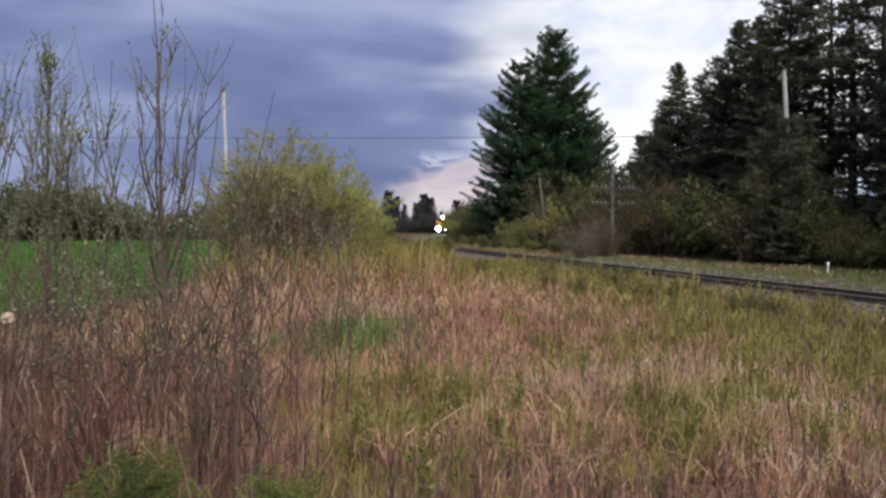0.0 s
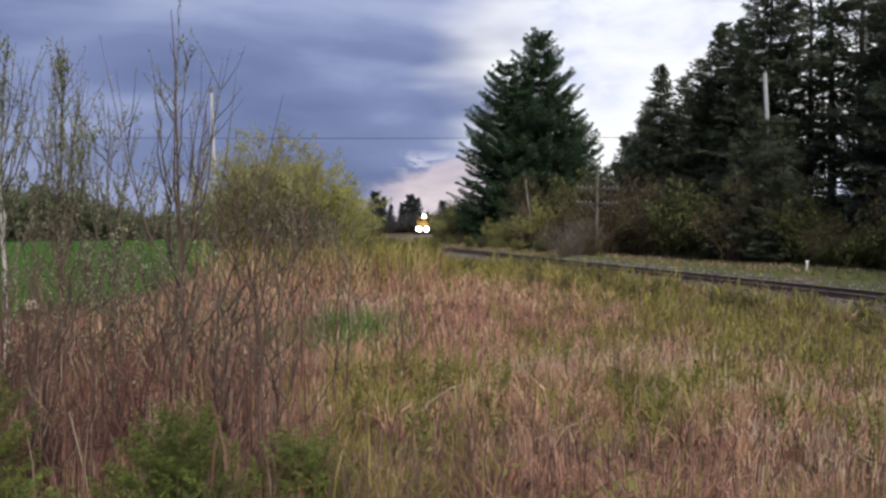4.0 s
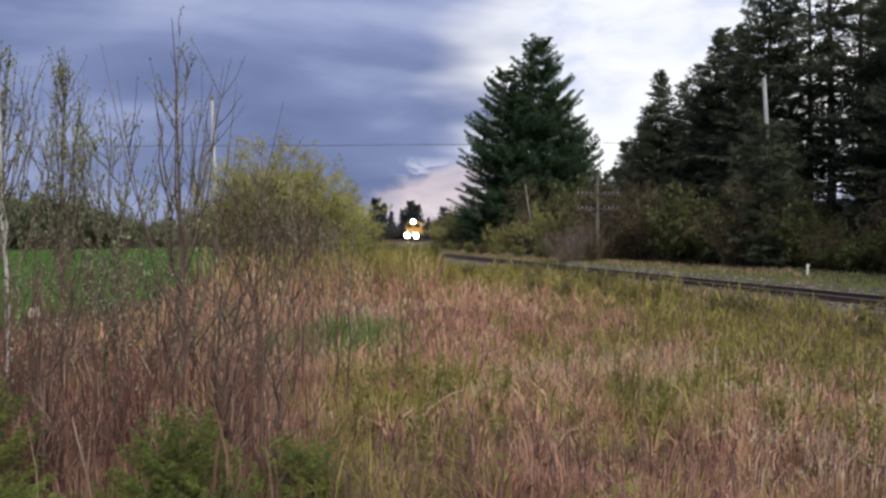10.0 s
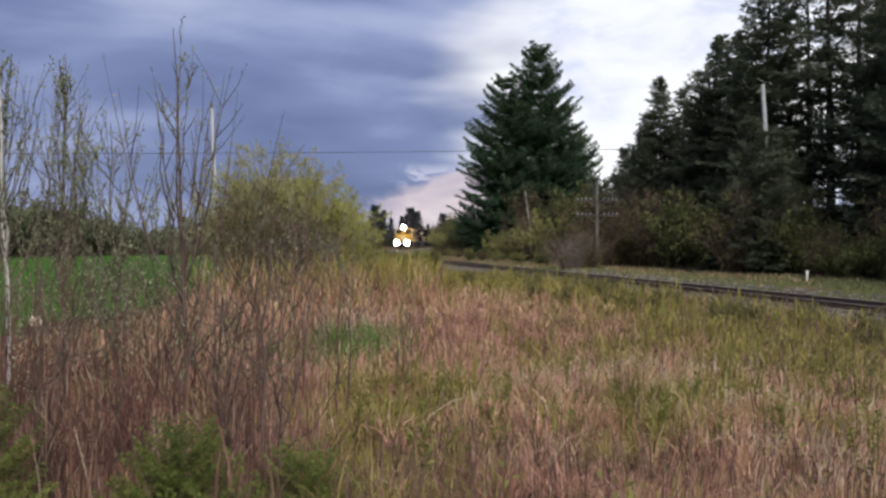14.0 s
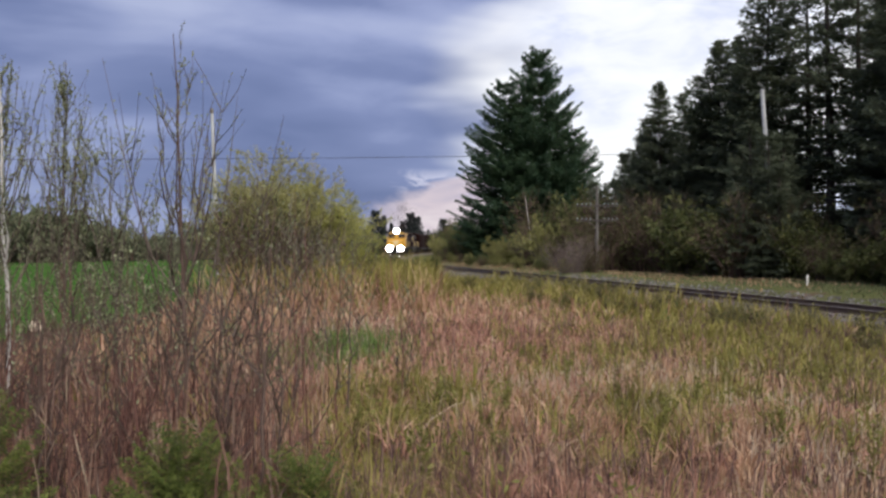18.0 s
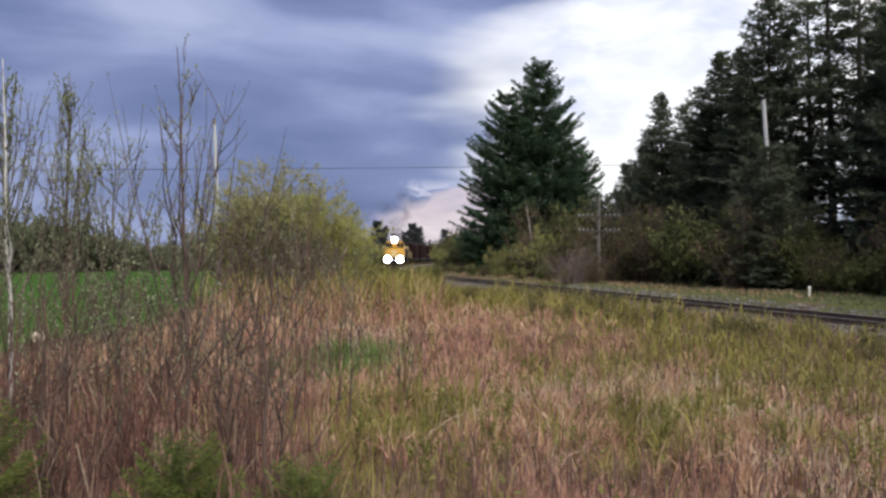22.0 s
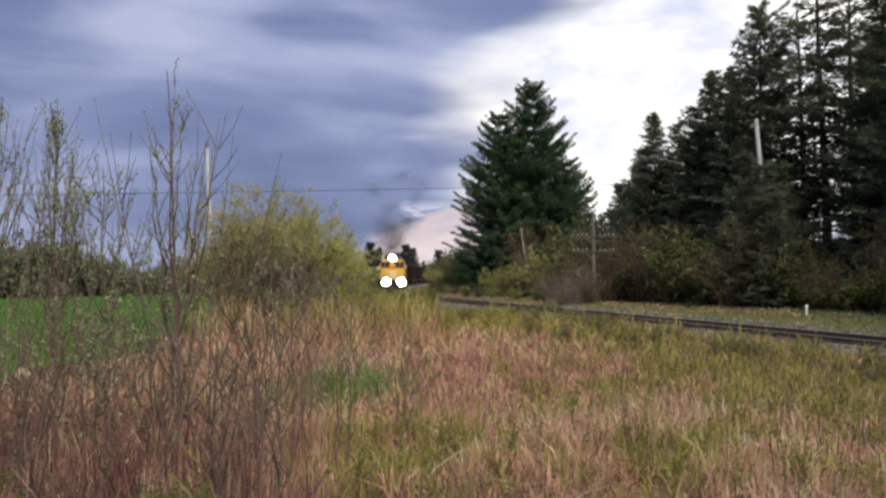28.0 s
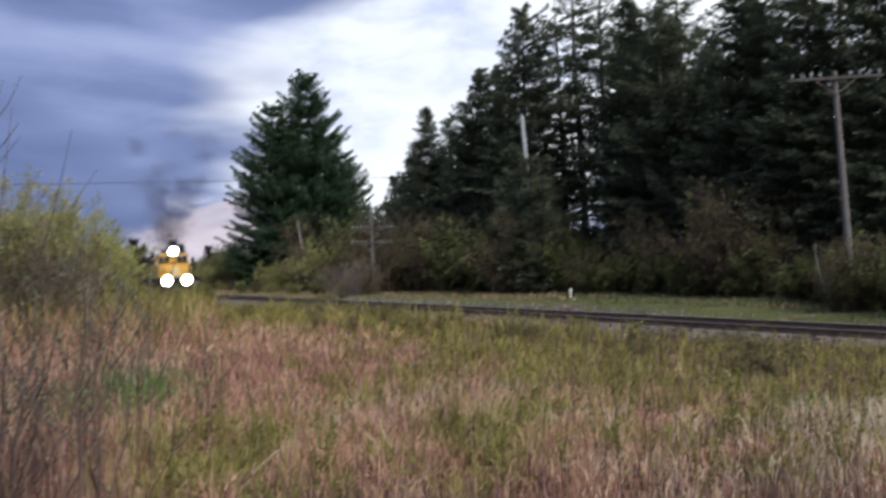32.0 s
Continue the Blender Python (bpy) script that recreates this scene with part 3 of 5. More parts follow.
        part("wheelset", bm, M["rail"], truck)


def lens(parent, x, y, z, r, name, label):
    """A round lamp facing -y: housing with the glowing lens in it, both oversized to stand for its glare."""
    bm = bmesh.new()
    rod(bm, (x, y + 0.22, z), (x, y, z), r * 1.1, r * 1.18, 20)
    house = part(name, bm, M["black"], parent, label)
    bm = bmesh.new()
    rod(bm, (x, y + 0.02, z), (x, y - 0.05, z), r, r * 0.86, 20)
    part("lens", bm, M["lamp"], house, "brightly lit white lens, widened to stand for the lamp's glare")


def handrail(parent, pts, r=0.022):
    bm = bmesh.new()
    for a, b in zip(pts, pts[1:]):
        rod(bm, a, b, r, sides=6)
    part("handrail", bm, M["cream"], parent)


def locomotive(name, label, paint, nose_paint, lit):
    """A four-axle hood unit, its cab end towards -y; the origin is on the rail heads, mid-length."""
    ob = thing(name, Matrix(), label, "locomotive", "vehicles of the train")
    # frame and deck
    bm = box(bmesh.new(), -1.5, 1.5, -8.3, 8.3, 1.28, 1.52, 0.03)
    box(bm, -1.0, 1.0, -8.0, 8.0, 0.95, 1.3, 0.03)
    part("frame", bm, M["black"], ob)
    # pilot with a small plough
    bm = prism(bmesh.new(), [(-1.45, 0.30), (1.45, 0.30), (1.48, 1.30), (-1.48, 1.30)], -8.45, -8.28)
    box(bm, -0.22, 0.22, -8.95, -8.4, 0.72, 1.0, 0.04)
    box(bm, -1.48, -1.2, -8.5, -8.0, 0.35, 1.5, 0.02)
    box(bm, 1.2, 1.48, -8.5, -8.0, 0.35, 1.5, 0.02)
    part("pilot", bm, M["black"], ob)
    for sx in (-1, 1):
        bm = bmesh.new()
        for k in range(4):
            box(bm, sx * 1.42 - 0.22, sx * 1.42 + 0.06 * sx + 0.16, -8.1, -7.55, 0.36 + k * 0.3, 0.41 + k * 0.3, 0.01)
        part("step_well", bm, M["black"], ob)
    # low nose
    bm = prism(bmesh.new(), [(-1.0, 1.52), (1.0, 1.52), (1.0, 2.55), (0.72, 2.78), (-0.72, 2.78), (-1.0, 2.55)], -7.2, -5.5)
    nose = part("nose", bm, paint, ob)
    bm = box(bmesh.new(), -0.42, 0.42, -7.235, -7.19, 1.62, 2.68, 0.015)
    part("nose_door", bm, nose_paint, nose, "pale panel down the middle of the nose")
    # cab
    bm = prism(bmesh.new(), [(-1.55, 1.52), (1.55, 1.52), (1.55, 3.62), (1.38, 3.98), (0.85, 4.22), (0.0, 4.32), (-0.85, 4.22), (-1.38, 3.98), (-1.55, 3.62)], -5.5, -3.1)
    cab = part("cab", bm, paint, ob)
    bm = box(bmesh.new(), -1.52, 1.52, -5.545, -5.49, 3.04, 3.17, 0.01)
    part("stripe", bm, M["black"], cab, "black band under the cab windows")
    for x0, x1, z0, z1 in ((-1.40, -1.04, 3.24, 3.80), (1.04, 1.40, 3.24, 3.80), (-0.90, -0.42, 3.26, 3.66), (0.42, 0.90, 3.26, 3.66)):
        bm = box(bmesh.new(), x0 - 0.05, x1 + 0.05, -5.54, -5.50, z0 - 0.05, z1 + 0.05, 0.015)
        w = part("window", bm, M["black"], cab)
        part("pane", box(bmesh.new(), x0, x1, -5.56, -5.535, z0, z1, 0.01), M["pane"], w)
    for sx in (-1, 1):
        for y0, y1 in ((-5.2, -4.4), (-4.25, -3.45)):
            bm = box(bmesh.new(), sx * 1.555 - 0.015, sx * 1.555 + 0.015, y0 - 0.05, y1 + 0.05, 2.95, 3.65, 0.008)
            w = part("side_window", bm, M["black"], cab)
            part("pane", box(bmesh.new(), sx * 1.57 - 0.012, sx * 1.57 + 0.012, y0, y1, 3.0, 3.6, 0.005), M["pane"], w)
    # number boards and the lamp box between them
    bm = box(bmesh.new(), -0.85, 0.85, -5.72, -5.48, 3.72, 4.12, 0.04)
    boards = part("lamp_box", bm, M["black"], ob, "black box for the headlight and the number boards")
    for sx in (-1, 1):
        part("number_board", box(bmesh.new(), sx * 0.62 - 0.17, sx * 0.62 + 0.17, -5.74, -5.715, 3.82, 4.02, 0.01), M["cream"], boards)
    if lit:
        # radii well beyond real lamps: the bloom around them is built into the discs
        lens(ob, 0, -5.86, 4.32, 0.46, "headlight", "round lit headlight above the cab windows")
        lens(ob, -0.97, -8.55, 1.24, 0.54, "ditch_light", "round lit ditch light on the pilot")
        lens(ob, 0.97, -8.55, 1.24, 0.54, "ditch_light", "round lit ditch light on the pilot")
    # long hood with doors, grilles, fans and the exhaust
    bm = prism(bmesh.new(), [(-0.98, 1.52), (0.98, 1.52), (0.98, 3.75), (0.7, 4.05), (-0.7, 4.05), (-0.98, 3.75)], -3.1, 7.4)
    hood = part("hood", bm, paint, ob)
    for sx in (-1, 1):
        for k in range(9):
            y = -2.7 + k * 1.1
            part("hood_door", box(bmesh.new(), sx * 0.99 - 0.015, sx * 0.99 + 0.015, y, y + 0.98, 1.7, 3.1, 0.01), paint, hood)
        for k in range(3):
            y = 3.6 + k * 1.2
            part("grille", box(bmesh.new(), sx * 0.99 - 0.02, sx * 0.99 + 0.02, y, y + 1.0, 3.18, 3.7, 0.01), M["black"], hood)
    for y in (4.2, 5.6):
        part("fan", rod(bmesh.new(), (0, y, 4.03), (0, y, 4.2), 0.55, sides=24), M["black"], hood)
    part("exhaust_stack", box(bmesh.new(), -0.22, 0.22, 0.2, 0.9, 4.0, 4.42, 0.03), M["black"], hood)
    bm = bmesh.new()
    for dx in (-0.12, 0.0, 0.12):
        rod(bm, (dx, -3.6, 4.42), (dx, -4.1, 4.42), 0.04, 0.09, 10)
    rod(bm, (0, -3.7, 4.28), (0, -3.7, 4.44), 0.03)
    part("horn", bm, M["black"], cab)
    # fuel tank
    part("fuel_tank", box(bmesh.new(), -1.3, 1.3, -2.2, 2.2, 0.42, 1.25, 0.12), M["black"], ob)
    # rails along the walkways
    for sx in (-1, 1):
        pts = [(sx * 1.45, -8.2, 1.5), (sx * 1.45, -8.2, 2.55), (sx * 1.45, -7.6, 2.55), (sx * 1.45, -5.6, 2.5)]
        handrail(ob, pts)
        handrail(ob, [(sx * 1.45, -3.0, 2.5), (sx * 1.45, 7.9, 2.5), (sx * 1.45, 8.2, 1.5)])
        for k in range(8):
            part("stanchion", rod(bmesh.new(), (sx * 1.45, -2.9 + k * 1.5, 1.5), (sx * 1.45, -2.9 + k * 1.5, 2.5), 0.02, sides=6), M["cream"], ob)
    for sx in (-1, 1):
        part("grab_iron", rod(bmesh.new(), (sx * 1.47, -8.35, 0.55), (sx * 1.47, -8.28, 2.62), 0.045, sides=8), paint, ob)
        part("corner_plate", box(bmesh.new(), sx * 1.32 - 0.14, sx * 1.32 + 0.14, -8.34, -8.29, 1.52, 1.95, 0.02), paint, ob)
    handrail(ob, [(-1.45, -8.2, 2.5), (-0.5, -8.25, 2.45), (0.5, -8.25, 2.45), (1.45, -8.2, 2.5)])
    for sx in (-1, 1):
        bm = box(bmesh.new(), sx * 1.72 - 0.1, sx * 1.72 + 0.1, -5.35, -5.30, 2.9, 3.35, 0.01)
        rod(bm, (sx * 1.54, -5.3, 3.3), (sx * 1.72, -5.32, 3.3), 0.02, sides=6)
        part("mirror", bm, M["cream"], cab)
    bogie(ob, -5.2, 2, M["black"])
    bogie(ob, 5.2, 2, M["black"])
    return ob


def wagon(name, label):
    """A closed goods wagon with ribbed sides, a sliding door and a running board."""
    ob = thing(name, Matrix(), label, "wagon", "vehicles of the train")
    part("frame", box(bmesh.new(), -1.45, 1.45, -7.2, 7.2, 0.95, 1.2, 0.03), M["black"], ob)
    bm = prism(bmesh.new(), [(-1.48, 1.2), (1.48, 1.2), (1.48, 4.05), (0.8, 4.32), (0, 4.38), (-0.8, 4.32), (-1.48, 4.05)], -7.0, 7.0)
    body = part("body", bm, M["maroon"], ob)
    for sx in (-1, 1):
        for k in range(12):
            y = -6.7 + k * 1.2
            if abs(y) > 1.5:
                part("rib", box(bmesh.new(), sx * 1.5 - 0.03, sx * 1.5 + 0.03, y - 0.06, y + 0.06, 1.25, 4.0, 0.01), M["maroon"], body)
        part("sliding_door", box(bmesh.new(), sx * 1.52 - 0.03, sx * 1.52 + 0.03, -1.3, 1.3, 1.3, 3.85, 0.02), M["maroon"], body)
    part("end_ladder", box(bmesh.new(), -1.3, -0.9, -7.1, -7.02, 1.2, 4.0, 0.01), M["black"], ob)
    part("roof_walk", box(bmesh.new(), -0.3, 0.3, -6.9, 6.9, 4.39, 4.45, 0.01), M["black"], body)
    for y in (-7.6, 7.6):
        part("coupler", box(bmesh.new(), -0.15, 0.15, min(y, y * 0.94), max(y, y * 0.94), 0.78, 1.02, 0.03), M["black"], ob)
    bogie(ob, -5.0, 2, M["black"])
    bogie(ob, 5.0, 2, M["black"])
    return ob


lead = locomotive("locomotive", "yellow hood locomotive with lit headlight and ditch lights on the rails", M["yellow"], M["cream"], True)
second = locomotive("trailing_locomotive", "dark brown-red hood locomotive coupled behind the lead unit", M["maroon"], M["maroon"], False)
wagons = [wagon("boxcar", "dark brown-red closed goods wagon in the train")]
for _ in range(3):
    wagons.append(copy_thing(wagons[0], Matrix()))


def puff(seed):
    """A loose drift of fine soot, longer than wide, that fits inside the hood."""
    rng = np.random.default_rng(seed)
    n = 4200
    o = np.stack([np.clip(rng.normal(0, 0.48, n), -0.92, 0.92), rng.normal(0, 1.1, n), np.clip(rng.normal(0, 0.55, n), -1.0, 1.0)], 1)
    way = spin(rng, n)
    p = Pile()
    ln = rng.uniform(0.018, 0.042, n)
    p.kites(o, way, unit(np.cross(way, spin(rng, n))), ln, ln * 0.8)
    ob = new("smoke_puff", p.mesh("smoke_puff", [M["smoke"]]))
    return tagged(ob, "thin dark puff of diesel exhaust drifting above the locomotive", "smoke", "puffs of exhaust", "stuff")


puffs = [puff(k) for k in range(40)]


def lead_s(t):
    """Distance along the line of the lead unit's ditch lights."""
    u = t / 32.0
    return 191.57 - 98.78 * u - 65.18 * u * u + 39.32 * u ** 3


def vehicle_pose(front):
    """Pose of a vehicle whose middle is at front along the line, its -y end towards the camera."""
    x0, y0, _ = on_track(front - 5.0)
    x1, y1, _ = on_track(front + 5.0)
    return Matrix.Translation(((x0 + x1) / 2, (y0 + y1) / 2, 0.0)) @ Matrix.Rotation(math.atan2(-(x1 - x0), y1 - y0), 4, "Z")


def motions():
    times = [i * 1.0 for i in range(33)]
    order = [(lead, 8.5), (second, 26.0)] + [(w, 42.4 + 15.3 * k) for k, w in enumerate(wagons)]
    for ob, back in order:
        walk(ob, [(t, vehicle_pose(lead_s(t) + back)) for t in times])
    # the exhaust: each puff waits inside the hood, then rises and drifts
    for k, ob in enumerate(puffs):
        start = 11.5 + 1.5 * k if k < 7 else 20.5 + 0.34 * (k - 7)
        rows = []
        for t in times:
            age = max(0.0, t - start)
            place = vehicle_pose(lead_s(t) + 8.5) @ Vector((0, 0.5, 2.72))
            place = place + Vector((0.26 * age * math.sin(k * 2.4) + 0.08 * age, 0.25 * age, min(age, 1.3) * 1.3 + 0.72 * age))
            rows.append((t, Matrix.Translation(place) @ Matrix.Rotation(0.05 * age + k, 4, "Z")))
        walk(ob, rows)

# ---- trees and bushes ----


def conifer(name, label, seed, h, r, clear, needle, whorl=0.42, arms=7, size=0.38, rise=-0.15, sparse=0.0, taper=0.85, group="", lean=0.0, thick=1.0, fan=0.3, rows=4, curl=0.16, slim=0.17, tier=0.2):
    """A conifer: tapered trunk, whorls of limbs, sprays of needles. clear: bare share of the trunk; rise: slope of the limbs."""
    rng = np.random.default_rng(seed)
    ob = thing(name, Matrix(), label, "tree", group)
    p = Pile()
    k = 10
    u = np.linspace(0, 1, k)
    bend = np.stack([0.25 * np.sin(u * 3 + seed), 0.25 * np.sin(u * 2.3 + seed * 2)], 1) * u[:, None] * h / 20
    p.tube(np.stack([bend[:, 0] + lean * u * h, bend[:, 1], u * h - 0.3], 1), thick * (0.014 * h) * (1 - u * 0.93) + 0.015, 8)
    leaf = Pile()
    z = clear * h
    base, way, side, ln, wd = [], [], [], [], []
    up = np.array([0, 0, 1.0])
    while z < h * 0.985:
        v = (z / h - clear) / (1 - clear)
        reach = r * min(1.0, 0.72 + 1.6 * v) * (1 - v) ** taper
        gap = rng.random() < sparse * (1 - v)
        for a in range(max(4, int(arms * (0.55 + 0.45 * (1 - v))))):
            if gap and rng.random() < 0.75:
                continue
            th = rng.uniform(0, 6.283)
            L = reach * rng.uniform(0.6, 1.12) + 0.12
            d = np.array([math.cos(th), math.sin(th), 0])
            tilt = rise + 0.55 * v + rng.normal(0, 0.08)
            m = max(3, int(L / (size * 0.7)))
            s = np.linspace(0.1, 1, m)
            ox = np.array([np.interp(z / h, u, bend[:, 0]) + lean * z, np.interp(z / h, u, bend[:, 1]), z + rng.uniform(-tier, tier) * whorl * 2])
            pts = ox + d * (s * L)[:, None]
            pts[:, 2] += L * (tilt * s + curl * s * s)
            p.tube(pts[[0, m // 2, m - 1]], np.array([0.012 + 0.008 * L, 0.008 + 0.005 * L, 0.004]) * min(1.0, (h / 14) ** 0.8), 3)
            perp = np.array([-d[1], d[0], 0])
            for sg in (-1, 1):
                # side shoots fan out from the limb, each a row of sprays
                arm = unit(d * 0.7 + perp * sg * rng.uniform(0.6, 1.0, (m, 1)) + up * rng.normal(0.02, 0.12, (m, 1)))
                far = fan * L * (1.05 - s) * rng.uniform(0.5, 1.1, m)
                for q in range(rows):
                    o = pts + arm * (far * q / rows)[:, None] + rng.normal(0, size * 0.12, (m, 3))
                    w = unit(arm + d * 0.3 + rng.normal(0, 0.3, (m, 3)) + up * rng.normal(-0.05, 0.2, (m, 1)))
                    base.append(o), way.append(w)
                    side.append(unit(np.cross(w, up + rng.normal(0, 0.5, (m, 3)))))
                    g = size * rng.uniform(0.6, 1.3, m)
                    ln.append(g), wd.append(g * slim * rng.uniform(0.7, 1.3, m))
            for _ in range(2):
                base.append(pts + rng.normal(0, size * 0.1, (m, 3))), way.append(unit(d + rng.normal(0, 0.3, (m, 3)) + np.array([0, 0, 0.15])))
                side.append(spin(rng, m))
                q = size * rng.uniform(0.6, 1.1, m)
                ln.append(q), wd.append(q * slim)
        z += whorl * rng.uniform(0.6, 1.3)
    leaf.kites(*[np.concatenate(x) for x in (base, way, side, ln, wd)])
    part("trunk", p.mesh("trunk", [M["bark"]], True), M["bark"], ob)
    tagged(part("crown", leaf.mesh("crown", [needle]), needle, ob), kind="stuff")
    return ob


def bush(name, label, seed, h, r, stems, leaf_mat, twig_mat, leaves=10, leaf_size=0.09, upright=0.6, category="bush", group="", fork=5, thick=0.022, shoot=1.0):
    """A many-stemmed bush: stems fork into twigs, the twigs carry leaves."""
    rng = np.random.default_rng(seed)
    ob = thing(name, Matrix(), label, category, group)
    main, wood, crown = Pile(), Pile(), Pile()
    tips = []
    for _ in range(stems):
        a, q = rng.uniform(0, 6.283), rng.random() ** 0.6
        L = h * rng.uniform(0.65, 1.02) * (1 - 0.35 * q * q)
        out = r * q * 0.95
        b0 = np.array([math.cos(a), math.sin(a), 0]) * r * 0.22 * q
        s = np.linspace(0, 1, 6)
        pts = b0 + np.stack([math.cos(a) * out * s ** (1 + upright), math.sin(a) * out * s ** (1 + upright), L * s - 0.15], 1)
        pts[1:] += rng.normal(0, 0.03 * h / 3, (5, 3))
        main.tube(pts, thick * (1 - s * 0.85), 4)
        for _ in range(fork):
            i = rng.uniform(0.14, 0.95)
            o = np.array([np.interp(i, s, pts[:, c]) for c in range(3)])
            d = unit(np.array([math.cos(a), math.sin(a), 0]) * 0.35 + rng.normal(0, 0.55, 3) + np.array([0, 0, 0.75]))
            l = h * rng.uniform(0.12, 0.3) * shoot
            t2 = np.array([o, o + d * l * 0.5 + rng.normal(0, 0.02, 3), o + d * l + np.array([0, 0, 0.04 * l])])
            wood.tube(t2, thick * np.array([0.42, 0.3, 0.12]), 3)
            tips.append((o, o + d * l))
            for _ in range(2):
                o2 = o + d * l * rng.uniform(0.2, 0.8)
                d2 = unit(d + rng.normal(0, 0.6, 3))
                l2 = l * rng.uniform(0.4, 0.8)
                wood.tube(np.array([o2, o2 + d2 * l2]), thick * np.array([0.26, 0.1]), 3)
                tips.append((o2, o2 + d2 * l2))
    tagged(part("framework", main.mesh("framework", [twig_mat], True), twig_mat, ob), kind="stuff")
    tagged(part("branchwork", wood.mesh("branchwork", [twig_mat]), twig_mat, ob), kind="stuff")
    if leaves:
        a, b = np.array([t[0] for t in tips]), np.array([t[1] for t in tips])
        n = leaves * len(tips)
        i = rng.integers(0, len(tips), n)
        u = rng.random((n, 1)) ** 0.7
        base = a[i] * (1 - u) + b[i] * u + rng.normal(0, leaf_size * 0.5, (n, 3))
        way = unit(spin(rng, n) + unit(b[i] - a[i]) * 0.8)
        sz = leaf_size * rng.uniform(0.6, 1.4, n)
        crown.kites(base, way, unit(np.cross(way, spin(rng, n))), sz, sz * 0.5)
        tagged(part("crown", crown.mesh("crown", [leaf_mat]), leaf_mat, ob), kind="stuff")
    return ob


def place(ob, deg, dist, turn=0.0, scale=1.0, sink=0.0):
    x, y = bearing(deg, dist)
    return Matrix.Translation((x, y, gz(x, y) - sink)) @ Matrix.Rotation(radians(turn), 4, "Z") @ Matrix.Diagonal((scale, scale, scale, 1))


def settle(ob, m):
    ob.matrix_world = m
    return ob


def build_wood():
    """The conifer wood past the track."""
    big = "conifers of the wood past the track"
    a = conifer("spruce_tree", "tall dark green spruce with drooping limbs at the wood's edge", 1, 18, 4.8, 0.05, M["needle"], 0.38, 14, 0.36, -0.28, 0.0, 0.88, big, rows=5, slim=0.28, fan=0.36)
    b = conifer("spruce_tree", "tall thin dark spruce with gaps in its crown", 2, 18, 4.6, 0.10, M["needle"], 0.44, 11, 0.40, -0.22, 0.22, 0.70, big, rows=5, slim=0.26)
    c = conifer("pine_tree", "tall dark pine with a bare lower trunk and open crown", 3, 17, 3.4, 0.30, M["needle"], 0.48, 9, 0.44, 0.0, 0.30, 0.5, big, rows=4, slim=0.2)
    d = conifer("young_spruce", "dense dark young spruce in the undergrowth", 4, 9, 2.7, 0.01, M["needle"], 0.34, 9, 0.40, -0.24, 0.03, 0.85, big)
    e = conifer("spruce_tree", "tall broad dark spruce with dense ragged limbs", 5, 18, 4.9, 0.05, M["needle"], 0.36, 14, 0.34, -0.26, 0.0, 0.80, big, rows=5, slim=0.28, fan=0.38, tier=0.35)
    f = conifer("pine_tree", "tall open dark pine with sky showing between its limbs", 6, 18, 3.3, 0.30, M["needle"], 0.72, 8, 0.42, -0.08, 0.42, 0.5, big, rows=5, slim=0.24, fan=0.42, curl=0.1)
    kinds = {"a": (a, 18.0), "b": (b, 18.0), "f": (f, 18.0), "c": (c, 17.0), "d": (d, 9.0), "e": (e, 18.0)}
    used = set()

    def put(key, deg, dist, height):
        ob, h = kinds[key]
        if key in used:
            copy_thing(ob, place(ob, deg, dist, deg * 47 % 360, height / h / ob.scale[0], 0.1))
        else:
            used.add(key)
            settle(ob, place(ob, deg, dist, deg * 47 % 360, height / h, 0.1))

    for row in (("d", 12.7, 76, 10.6), ("d", 11.3, 88, 8.6), ("d", 10.9, 84, 7.8), ("d", 11.8, 80, 8.4), ("a", 12.35, 83, 11.2), ("d", 10.3, 93, 9.2), ("d", 12.0, 84, 8.4), ("a", 13.6, 74, 11.8), ("e", 19.9, 66, 17.6), ("d", 15.6, 74, 11.5), ("e", 17.8, 72, 14.4), ("a", 14.7, 71, 15.6), ("b", 16.2, 73, 15.2), ("b", 17.2, 68, 15.6), ("a", 18.4, 67, 18.0), ("b", 14.1, 73, 13.2), ("e", 21.4, 62, 21.0), ("d", 22.3, 53, 8.8), ("d", 20.4, 53.0, 9.6), ("d", 21.45, 51.5, 8.7), ("d", 22.1, 50.5, 6.8),
                ("b", 22.7, 66, 10.5), ("f", 23.8, 60, 21.0), ("f", 25.1, 58, 23.5), ("f", 26.7, 58, 22.0), ("a", 28.7, 54, 18.6), ("b", 30.4, 50, 17.0),
                ("c", 31.8, 52, 20.1), ("b", 33.4, 48, 13.6), ("a", 35.2, 45, 16.3), ("b", 37.2, 44, 15.1), ("a", 39.2, 41, 16.0), ("c", 41.0, 43, 19.8),
                ("a", 43.2, 39, 16.0), ("b", 46.0, 38, 14.6), ("b", 27.9, 62, 19.0), ("b", 29.5, 60, 18.2), ("a", 31.2, 57, 17.8), ("b", 33.2, 56, 17.0), ("a", 36.4, 52, 17.3)):
        put(*row)
    rng = random.Random(11)
    for i in range(44):
        deg = 12.9 + i * 0.78 + rng.uniform(-0.4, 0.4)
        edge = 78 - (deg - 12) * 1.75 if deg < 24 else 57 - (deg - 24) * 1.0
        put("d", deg, edge + rng.uniform(0, 9), rng.uniform(5.0, 10.5) * (0.8 if 21.5 < deg < 27 else 1.0))
    for i in range(9):
        deg = 29 + i * 2.1 + rng.uniform(-0.5, 0.5)
        edge = 78 - (deg - 12) * 1.75 if deg < 24 else 57 - (deg - 24) * 1.0
        put(rng.choice("abb"), deg, edge + rng.uniform(7, 20), rng.uniform(11, 15))


